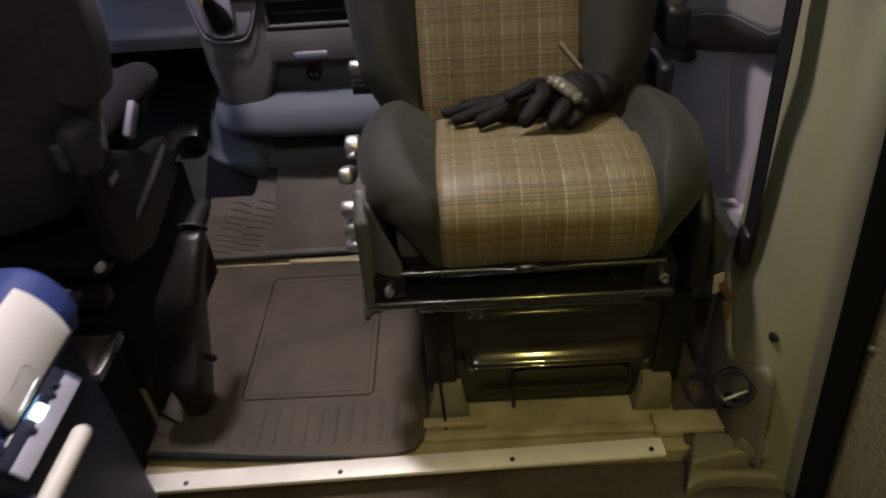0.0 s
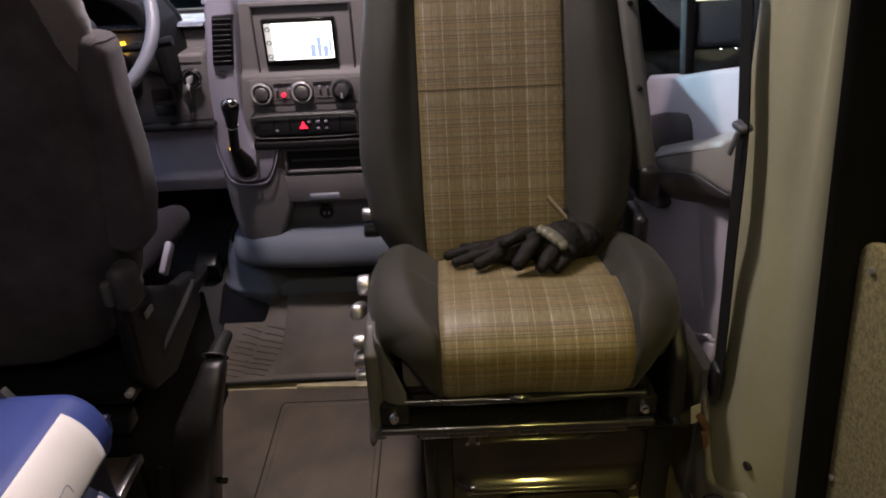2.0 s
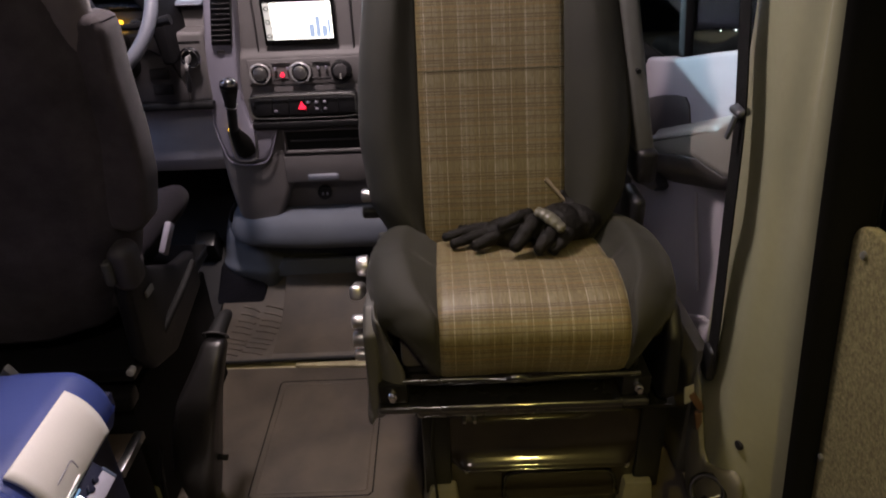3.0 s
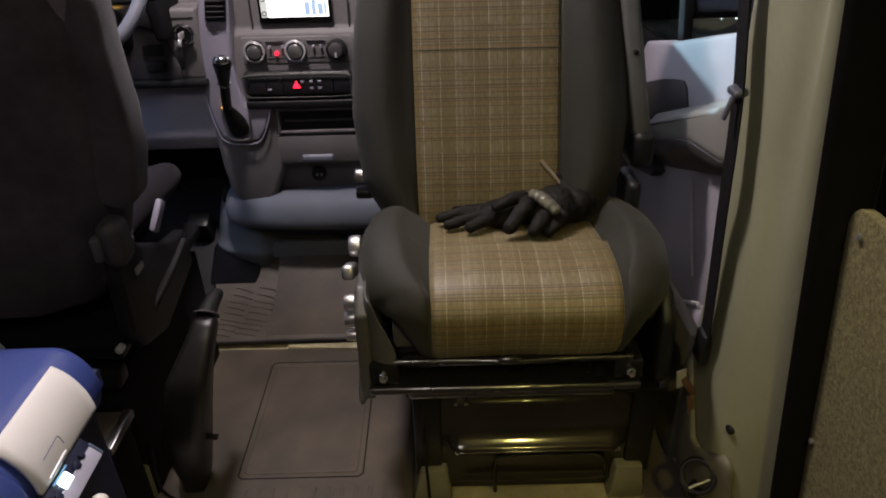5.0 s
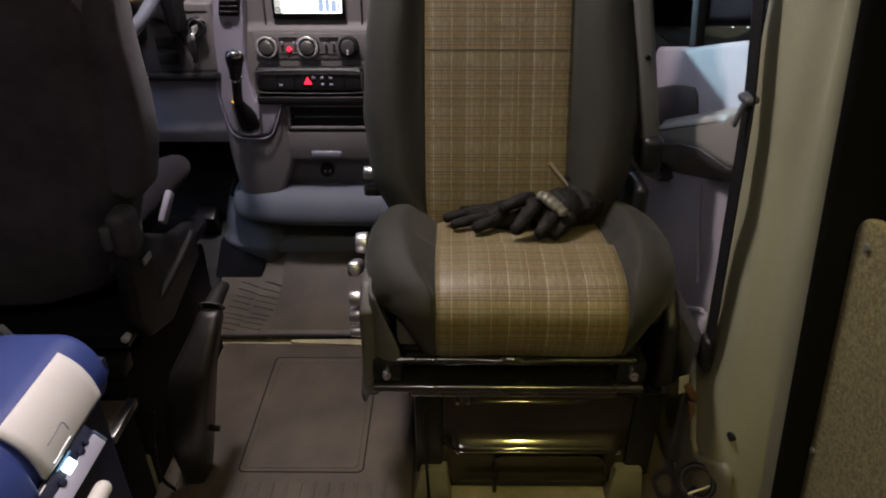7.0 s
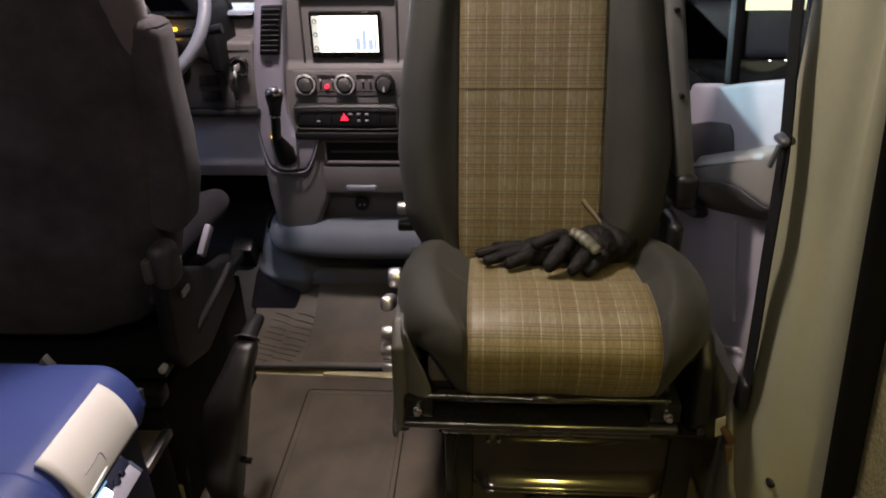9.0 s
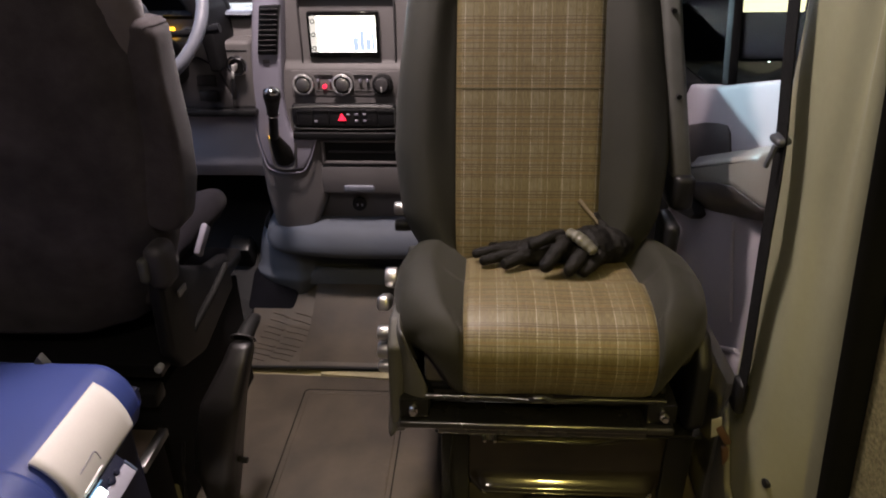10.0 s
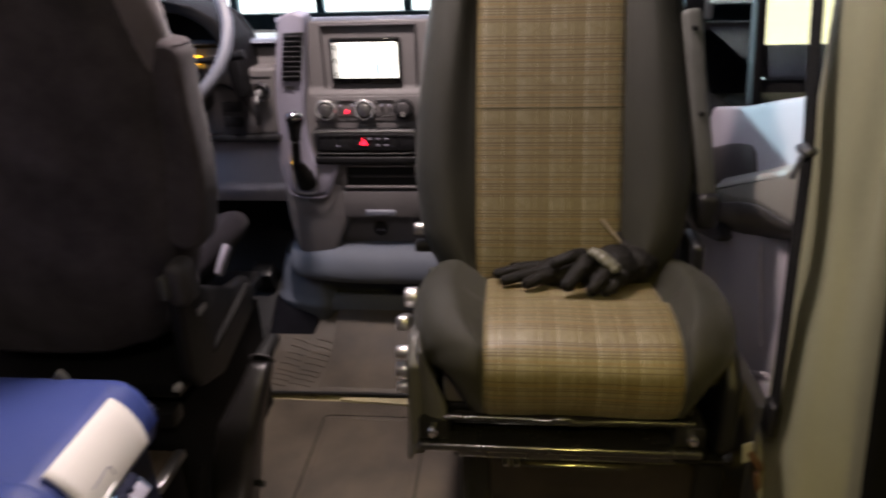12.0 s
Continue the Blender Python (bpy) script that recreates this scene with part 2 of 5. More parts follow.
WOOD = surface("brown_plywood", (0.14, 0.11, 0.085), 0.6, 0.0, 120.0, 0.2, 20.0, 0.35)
KEEPER_GREY = surface("blue_grey_keeper_plastic", (0.05, 0.055, 0.066), 0.4)
BRIGHT_RING = surface("bright_metal_ring", (0.85, 0.84, 0.84), 0.22, 0.6, 200.0, 0.03)
BELT = cloth("black_belt_webbing", (0.003, 0.003, 0.003), 1200.0, 0.5, 0.0)
CEILING = surface("grey_headliner", (0.30, 0.285, 0.265), 0.9, 0.0, 300.0, 0.3)
PAPER = surface("white_label", (0.42, 0.41, 0.39), 0.6)
ORANGE_TAG = surface("brown_orange_tag", (0.105, 0.054, 0.032), 0.6)
FOOT_PAINT = surface("dull_cream_foot_paint", (0.18, 0.17, 0.115), 0.45, 0.0, 90.0, 0.08, 10.0, 0.2)
SCREEN_WHITE = glow("lit_screen", (1.0, 0.97, 0.93), 2.6)
SCREEN_BLUE = glow("lit_screen_blue", (0.55, 0.70, 1.0), 0.8)
SCREEN_GREY = glow("lit_screen_grey", (0.75, 0.72, 0.70), 0.9)
RED_GLOW = glow("red_light", (1.0, 0.02, 0.06), 2.4)
AMBER_GLOW = glow("amber_light", (1.0, 0.50, 0.03), 4.0)
LED_GLOW = glow("white_led", (0.80, 0.95, 1.0), 6.0)
LED_BLUE = glow("blue_led", (0.30, 0.60, 1.0), 0.5)
LAMP_WARM = glow("warm_lamp_glass", (1.0, 0.80, 0.42), 4.0)
LAMP_COOL = glow("dome_lamp_glass", (1.0, 0.82, 0.80), 3.0)
SHOP_GLOW = glow("lit_shop_front", (0.90, 0.95, 1.0), 2.2)
SIGN_GLOW = glow("lit_window", (1.0, 0.92, 0.62), 1.5)
SHOP_BAR = surface("blue_grey_shop_paint", (0.22, 0.34, 0.42), 0.5)
NIGHT_WALL = surface("night_wall", (0.008, 0.009, 0.013), 0.8, spec=0.1)
ASPHALT = surface("asphalt", (0.05, 0.05, 0.052), 0.7, 0.0, 60.0, 0.4)
CAR_PAINT = surface("dark_car_paint", (0.006, 0.008, 0.012), 0.6, 0.0, 80.0, 0.02, spec=0.04)


def glass():
    m, t, p = nodes_of("window_glass")
    p.inputs["Base Color"].default_value = (0.9, 0.95, 0.95, 1)
    p.inputs["Roughness"].default_value = 0.0
    p.inputs["Transmission Weight"].default_value = 1.0
    p.inputs["IOR"].default_value = 1.1
    return m


GLASS = glass()

# ---- builders ----
ORIGIN = {}


def thing(name, at, label, category, group="", kind=""):
    """An Empty at the base of a thing, which parents its parts."""
    ob = tagged(new(name), label, category, group, kind)
    ob.location = at
    ORIGIN[ob] = Vector(at)
    return ob


def part(name, bm, material, parent=None, label="", smooth=True, angle=35):
    """One mesh object, built in world metres, under a thing or a part."""
    base = ORIGIN[parent] if parent else Vector((0, 0, 0))
    bmesh.ops.recalc_face_normals(bm, faces=bm.faces)
    bm.transform(Matrix.Translation(-base))
    if smooth:
        for f in bm.faces:
            f.smooth = True
        for e in bm.edges:
            if len(e.link_faces) == 2 and e.calc_face_angle(0) > radians(angle):
                e.smooth = False
    me = bpy.data.meshes.new(name)
    bm.to_mesh(me)
    bm.free()
    me.materials.append(material)
    ob = new(name, me)
    if parent:
        ob.parent = parent
    ORIGIN[ob] = base
    return tagged(ob, label)


def single(name, bm, material, label="", category="", kind="", group="", smooth=True, angle=35):
    """A thing or a piece of the setting that is one mesh."""
    return tagged(part(name, bm, material, None, label, smooth, angle), label, category, group, kind)


def rbox(x0, x1, y0, y1, z0, z1, r=0.004, seg=2, turn=None):
    bm = bmesh.new()
    bmesh.ops.create_cube(bm, size=1)
    c, d = Vector(((x0 + x1) / 2, (y0 + y1) / 2, (z0 + z1) / 2)), Vector((x1 - x0, y1 - y0, z1 - z0))
    for v in bm.verts:
        v.co = Vector((v.co.x * d.x, v.co.y * d.y, v.co.z * d.z))
    if r > 0:
        bmesh.ops.bevel(bm, geom=bm.edges[:], offset=min(r, 0.49 * min(d)), segments=seg, affect="EDGES", profile=0.5)
    bm.transform(Matrix.Translation(c) @ (pose(0, 0, 0, *turn) if turn else Matrix()))
    return bm


def join(*bms):
    out = bmesh.new()
    for b in bms:
        me = bpy.data.meshes.new("tmp")
        b.to_mesh(me)
        b.free()
        out.from_mesh(me)
        bpy.data.meshes.remove(me)
    return out


def prism(profile, axis, a0, a1, r=0.004, seg=2):
    """A closed outline, swept along x (outline in y, z), y (x, z) or z (x, y), with bevelled edges."""
    bm = bmesh.new()
    put = {"x": lambda p, a: (a, p[0], p[1]), "y": lambda p, a: (p[0], a, p[1]), "z": lambda p, a: (p[0], p[1], a)}[axis]
    one = [bm.verts.new(put(p, a0)) for p in profile]
    two = [bm.verts.new(put(p, a1)) for p in profile]
    n = len(profile)
    bm.faces.new(one)
    bm.faces.new(two[::-1])
    for i in range(n):
        bm.faces.new((one[i], two[i], two[(i + 1) % n], one[(i + 1) % n]))
    bmesh.ops.recalc_face_normals(bm, faces=bm.faces)
    if r > 0:
        bmesh.ops.bevel(bm, geom=[e for e in bm.edges if e.calc_face_angle(0) > 0.3], offset=r, segments=seg, affect="EDGES", profile=0.5)
    return bm


def rod(p0, p1, r, r1=None, seg=16, r_edge=0.0):
    """A cylinder or cone from p0 to p1."""
    bm = bmesh.new()
    p0, p1 = Vector(p0), Vector(p1)
    d = p1 - p0
    bmesh.ops.create_cone(bm, cap_ends=True, segments=seg, radius1=r, radius2=r if r1 is None else r1, depth=d.length)
    if r_edge > 0:
        bmesh.ops.bevel(bm, geom=[e for e in bm.edges if e.calc_face_angle(0) > 1.0], offset=r_edge, segments=2, affect="EDGES", profile=0.5)
    bm.transform(Matrix.Translation((p0 + p1) / 2) @ d.to_track_quat("Z", "Y").to_matrix().to_4x4())
    return bm


def spline(points, n):
    """n points on a smooth curve through the given points."""
    pts = [Vector(p) for p in points]
    out = []
    for k in range(n):
        f = k / (n - 1) * (len(pts) - 1)
        i = min(int(f), len(pts) - 2)
        a, b, c, d = pts[max(i - 1, 0)], pts[i], pts[i + 1], pts[min(i + 2, len(pts) - 1)]
        s = f - i
        out.append(0.5 * (2 * b + (c - a) * s + (2 * a - 5 * b + 4 * c - d) * s * s + (3 * b - a - 3 * c + d) * s ** 3))
    return out


def tube(points, radii, seg=12, n=24, flat=1.0, closed=False):
    """A round or flattened tube along a smooth curve, with its radius at each given point."""
    pts = spline(points, n)
    bm = bmesh.new()
    rings, up = [], Vector((0, 0, 1))
    radii = radii if isinstance(radii, (list, tuple)) else [radii] * len(points)
    for k, p in enumerate(pts):
        if closed:
            d = (pts[(k + 1) % (n - 1)] - pts[(k - 1) % (n - 1)]).normalized()
        else:
            d = (pts[min(k + 1, n - 1)] - pts[max(k - 1, 0)]).normalized()
        side = d.cross(up)
        side = side.normalized() if side.length > 1e-4 else Vector((1, 0, 0))
        over = side.cross(d)
        r = float(np.interp(k / (n - 1) * (len(radii) - 1), range(len(radii)), radii))
        rings.append([bm.verts.new(p + r * (math.cos(a) * side + flat * math.sin(a) * over)) for a in np.linspace(0, 2 * math.pi, seg, endpoint=False)])
    last = len(rings) - 1
    for k in range(last):
        for i in range(seg):
            bm.faces.new((rings[k][i], rings[k][(i + 1) % seg], rings[k + 1][(i + 1) % seg], rings[k + 1][i]))
    bm.faces.new(rings[0][::-1])
    bm.faces.new(rings[last])
    return bm


def ball(at, size, turn=(0, 0, 0), seg=16):
    bm = bmesh.new()
    bmesh.ops.create_uvsphere(bm, u_segments=seg, v_segments=seg // 2, radius=1.0)
    bm.transform(Matrix.Translation(at) @ pose(0, 0, 0, *turn) @ Matrix.Diagonal((*size, 1)))
    return bm


def ring(at, axis, big, small, seg=40, tube_seg=10):
    """A torus at a place, round an axis."""
    bm = bmesh.new()
    rows = []
    for a in np.linspace(0, 2 * math.pi, seg, endpoint=False):
        row = []
        for b in np.linspace(0, 2 * math.pi, tube_seg, endpoint=False):
            r = big + small * math.cos(b)
            row.append(bm.verts.new((r * math.cos(a), r * math.sin(a), small * math.sin(b))))
        rows.append(row)
    for i in range(seg):
        for j in range(tube_seg):
            bm.faces.new((rows[i][j], rows[(i + 1) % seg][j], rows[(i + 1) % seg][(j + 1) % tube_seg], rows[i][(j + 1) % tube_seg]))
    bm.transform(Matrix.Translation(at) @ Vector(axis).to_track_quat("Z", "Y").to_matrix().to_4x4())
    return bm


def sheet(fn, us, vs):
    """A grid of fn(u, v) -> (place, (u metres, v metres))."""
    bm = bmesh.new()
    layer = bm.loops.layers.uv.new("UVMap")
    grid, flat = [], {}
    for u in us:
        row = []
        for v in vs:
            place, uv = fn(u, v)
            vert = bm.verts.new(place)
            flat[vert] = uv
            row.append(vert)
        grid.append(row)
    for i in range(len(us) - 1):
        for j in range(len(vs) - 1):
            f = bm.faces.new((grid[i][j], grid[i + 1][j], grid[i + 1][j + 1], grid[i][j + 1]))
            for lp in f.loops:
                lp[layer].uv = flat[lp.vert]
    return bm


def thicken(ob, depth, offset=-1.0):
    mod = ob.modifiers.new("thickness", "SOLIDIFY")
    mod.thickness, mod.offset = depth, offset
    return ob


def skirt(plan, rows, n=60):
    """A skin that runs along a plan curve; each row gives a distance inwards and a height."""
    pts = spline([(x, y, 0.0) for x, y in plan], n)
    bm = bmesh.new()
    grid = []
    for off, z in rows:
        line = []
        for k, p in enumerate(pts):
            d = (pts[min(k + 1, n - 1)] - pts[max(k - 1, 0)]).normalized()
            q = p + off * Vector((-d.y, d.x, 0.0))
            line.append(bm.verts.new((q.x, q.y, z)))
        grid.append(line)
    for a, b in zip(grid, grid[1:]):
        for k in range(n - 1):
            bm.faces.new((a[k], a[k + 1], b[k + 1], b[k]))
    return bm


def step(a, b, x):
    s = min(1.0, max(0.0, (x - a) / (b - a)))
    return s * s * (3 - 2 * s)

# ---- the van: floor, walls, roof ----
single("ground", rbox(-40, 40, -30, 60, -0.72, -0.62, 0), ASPHALT, "dark asphalt of the street at night", "ground", "structure")
single("floor", rbox(-1.12, 0.66, 0.905, 2.25, -0.05, -0.008, 0), FLOOR_PAINT, "dirty cream painted steel floor of the cab", "floor", "structure")
single("floor_carpet", rbox(-1.12, 0.66, -1.6, 0.902, -0.08, -0.035, 0), FLOOR_CARPET, "worn brown carpet on the living area floor", "floor", "structure")
single("floor_lip", join(rbox(0.04, 0.47, 0.940, 0.962, -0.008, 0.004, 0.004), rbox(0.44, 0.56, 0.93, 0.975, -0.008, 0.012, 0.005), rbox(0.04, 0.15, 0.965, 0.985, -0.008, 0.010, 0.004)),
       FLOOR_PAINT, "cream steel ledge in front of the seat box", "floor ledge", "structure")
single("ceiling", rbox(-1.2, 0.74, -1.65, 1.95, 1.86, 1.92, 0), CEILING, "grey headliner", "ceiling", "structure")
single("wall_rear", rbox(-1.2, 0.74, -1.65, -1.6, -0.08, 1.86, 0), CEILING, "plain rear wall of the van", "wall", "structure")
single("wall_left", join(rbox(-1.2, -1.13, -1.6, 1.02, -0.08, 1.86, 0), rbox(-1.2, -1.13, 1.02, 2.45, -0.08, 0.74, 0), rbox(-1.2, -1.13, 1.02, 1.95, 1.30, 1.86, 0), rbox(-1.2, -1.13, 1.86, 2.0, 0.74, 1.30, 0)),
       DOOR_GREY, "grey lined side wall with the driver's door window", "wall", "structure")
single("wall_front", rbox(-1.2, 0.74, 2.45, 2.5, -0.08, 0.775, 0), DASH_DARK, "dark bulkhead under the windscreen", "wall", "structure")
single("windscreen_frame", join(rbox(-1.2, 0.74, 1.9, 1.98, 1.62, 1.92, 0.01), rbox(-1.2, -1.1, 1.9, 2.5, 0.8, 1.7, 0.01), rbox(0.66, 0.74, 2.30, 2.5, 0.8, 1.7, 0.01)),
       DASH_GREY, "grey lining round the windscreen", "window frame", "structure")


# right side: tumblehome of the body
def side_x(z):
    return 0.610 - 0.115 * (z - 0.2)


def inner_x(z):
    return 0.548 - 0.03 * (z - 0.3)


def pillar_section(z, n=40):
    s, i = side_x(min(z, 1.1)), inner_x(z)
    i = i + 0.015 * step(0.12, -0.05, z)
    return spline([(i + 0.06, 1.10, z), (i + 0.02, 1.075, z), (i + 0.002, 1.03, z), (i, 0.97, z), (i, 0.915, z), (i + 0.012 + 0.2 * max(0, s - i - 0.03), 0.878, z), (s - 0.006, 0.832, z), (s + 0.02, 0.810, z), (s + 0.07, 0.808, z)], n)


def pillar():
    rows = []
    bm = bmesh.new()
    for z in np.linspace(-0.05, 1.86, 24):
        pts = pillar_section(z)
        rows.append([bm.verts.new(p) for p in pts] + [bm.verts.new((0.74, 0.808, z)), bm.verts.new((0.74, 1.10, z))])
    n = len(rows[0])
    for a, b in zip(rows, rows[1:]):
        for k in range(n):
            bm.faces.new((a[k], a[(k + 1) % n], b[(k + 1) % n], b[k]))
    return bm


single("wall_pillar", pillar(), CREAM, "cream painted steel door pillar", "pillar", "structure", angle=60)


def seal():
    bm = bmesh.new()
    rows = []
    for z in np.linspace(-0.05, 1.80, 30):
        s = side_x(min(z, 1.1))
        prof = [(s + 0.006, 0.815), (s - 0.006, 0.810), (s - 0.010, 0.803), (s - 0.006, 0.796), (s + 0.004, 0.789), (s + 0.03, 0.785), (s + 0.05, 0.79), (s + 0.05, 0.815)]
        rows.append([bm.verts.new((x, y, z)) for x, y in prof])
    n = len(rows[0])
    for a, b in zip(rows, rows[1:]):
        for k in range(n):
            bm.faces.new((a[k], a[(k + 1) % n], b[(k + 1) % n], b[k]))
    bm.faces.new(rows[0])
    bm.faces.new(rows[-1])
    return bm


single("door_seal", seal(), SEAL_BLACK, "black rubber seal of the sliding door", "door seal", "structure")


def sliding_door():
    door = thing("sliding_door", (0.66, 0.2, -0.05), "closed sliding door with an olive carpet panel and black frame", "door", kind="structure")
    bm = bmesh.new()
    for y0, y1, z0, z1 in ((-1.6, 0.80, -0.08, 1.86),):
        b = [(side_x(z0) + 0.06, z0), (side_x(1.1) + 0.06, 1.1), (side_x(1.1) + 0.06, 1.86), (0.80, 1.86), (0.80, z0)]
        bm = prism(b, "y", y0, y1, 0)
    part("door_skin", bm, DOOR_BLACK, door, "black inner door skin")
    # carpet panel with a rounded upper corner, bent with the body
    corner = [(0.787 - 0.03 * (1 - math.cos(a)), 0.722 - 0.03 * (1 - math.sin(a))) for a in np.linspace(0, math.pi / 2, 7)]
    out = [(-1.2, -0.03), (0.787, -0.03), (0.787, 0.15), (0.787, 0.3), (0.787, 0.45), (0.787, 0.55)] + corner + [(0.3, 0.722), (-0.4, 0.722), (-1.2, 0.722)]
    bm = prism(out, "x", 0.0, 0.016, 0.004)
    bm.transform(Matrix(((1, 0, -0.115, 0.633 + 0.022), (0, 1, 0, 0), (0, 0, 1, 0), (0, 0, 0, 1))))
    panel = part("carpet_panel", bm, CARPET, door, "olive carpet covered panel")
    for y, z in ((0.757, 0.690), (0.775, 0.36)):
        x = 0.633 + 0.021 - 0.115 * z
        part("screw", rod((x + 0.004, y, z), (x - 0.003, y, z), 0.005, seg=12, r_edge=0.001), ARM_GREY, panel)
    return door


sliding_door()


def pillar_trim():
    """Grey moulded cover at the foot of the pillar, with its lashing ring."""
    trim = thing("pillar_trim", (0.53, 0.95, -0.008), "dark grey moulded plastic cover at the pillar foot", "trim cover")
    tops = [(1.10, 0.300), (1.02, 0.262), (0.992, 0.215), (0.972, 0.172), (0.950, 0.168), (0.915, 0.194), (0.886, 0.216), (0.876, 0.212), (0.868, 0.185), (0.864, 0.03)]
    ys, zs = [p[0] for p in tops][::-1], [p[1] for p in tops][::-1]

    def wrap(k, v):
        top = float(np.interp(pillar_section(0.15, 80)[int(k)].y, ys, zs))
        z = -0.008 + (top + 0.008) * v
        row = pillar_section(z, 80)
        a, b = row[max(int(k) - 1, 0)], row[min(int(k) + 1, 79)]
        d = (b - a).normalized()
        out = Vector((d.y, -d.x, 0)) * (1 if d.y < 0 else 1)
        out = out if out.x < 0 else -out
        edge = min(1.0, (1 - v) / 0.08)
        return row[int(k)] + out * (0.002 + 0.006 * math.sqrt(max(0.0, 1 - (1 - edge) ** 2))), (k, v)

    inside = [k for k, p in enumerate(pillar_section(0.15, 80)) if 0.864 <= p.y <= 1.10 and k > 4]
    thicken(part("cover", sheet(wrap, inside, np.linspace(0, 1, 26)), GREY_TRIM, trim, angle=80), 0.005, 0)
    part("inner_panel", rbox(0.556, 0.580, 1.085, 1.40, -0.008, 0.305, 0.006), GREY_TRIM, trim, "dark grey lower side panel")
    part("lashing_ring", ring((0.531, 0.897, 0.157), (-0.55, -0.58, 0.60), 0.0265, 0.0052), BAR_BLACK, trim, "black lashing ring")
    part("clip", rod((0.514, 0.885, 0.142), (0.552, 0.892, 0.153), 0.0024), BRIGHT_RING, trim, "bare steel ring pin")
    part("ring_seat", rod((0.530, 0.905, 0.108), (0.556, 0.925, 0.104), 0.012, 0.015, 16, 0.003), BLACK_STEEL, trim, "black ring socket")
    wedge = bmesh.new()
    for p in ((0.545, 0.893, 0.016), (0.602, 0.846, 0.016), (0.566, 0.886, 0.058), (0.590, 0.864, 0.070), (0.61, 0.90, 0.016), (0.605, 0.885, 0.066)):
        wedge.verts.new(p)
    bmesh.ops.convex_hull(wedge, input=wedge.verts[:])
    bmesh.ops.bevel(wedge, geom=wedge.edges[:], offset=0.006, segments=3, affect="EDGES", profile=0.5)
    part("foot_flange", wedge, FOOT_PAINT, trim, "cream steel flange")
    return trim


pillar_trim()
single("pillar_plug", rod((0.572, 0.890, 0.272), (0.5565, 0.886, 0.272), 0.0078, seg=16, r_edge=0.001), RUBBER, "black rubber plug in the cream pillar", "plug")
single("door_step", join(prism([(0.478, 0.862), (0.555, 0.876), (0.64, 0.866), (0.70, 0.845), (0.70, 0.90), (0.50, 0.925)], "z", -0.08, 0.016, 0.006, 3), prism([(0.466, 0.832), (0.50, 0.846), (0.54, 0.850), (0.62, 0.842), (0.70, 0.815), (0.70, 0.86), (0.48, 0.870)], "z", -0.08, -0.006, 0.008, 3)),
       FOOT_PAINT, "cream steel door step beside the sill strip", "door step", "structure")

# sill strip: grooved aluminium with screws
strip = thing("sill_strip", (-0.02, 0.894, -0.008), "bright grooved aluminium sill strip with screws", "sill strip")
bm = rbox(-0.475, 0.468, -0.018, 0.018, 0.0, 0.010, 0.0025)
bm.transform(pose(-0.02, 0.894, -0.008, 0, 0, 1.8))
bar = part("bar", bm, ALUMINIUM, strip)
for x in (-0.36, -0.10, 0.19, 0.425):
    y = 0.888 + 0.0314 * (x + 0.02)
    part("screw", rod((x, y, 0.0), (x, y, 0.0035), 0.0045, seg=12, r_edge=0.001), BLACK_STEEL, bar, "dark screw")


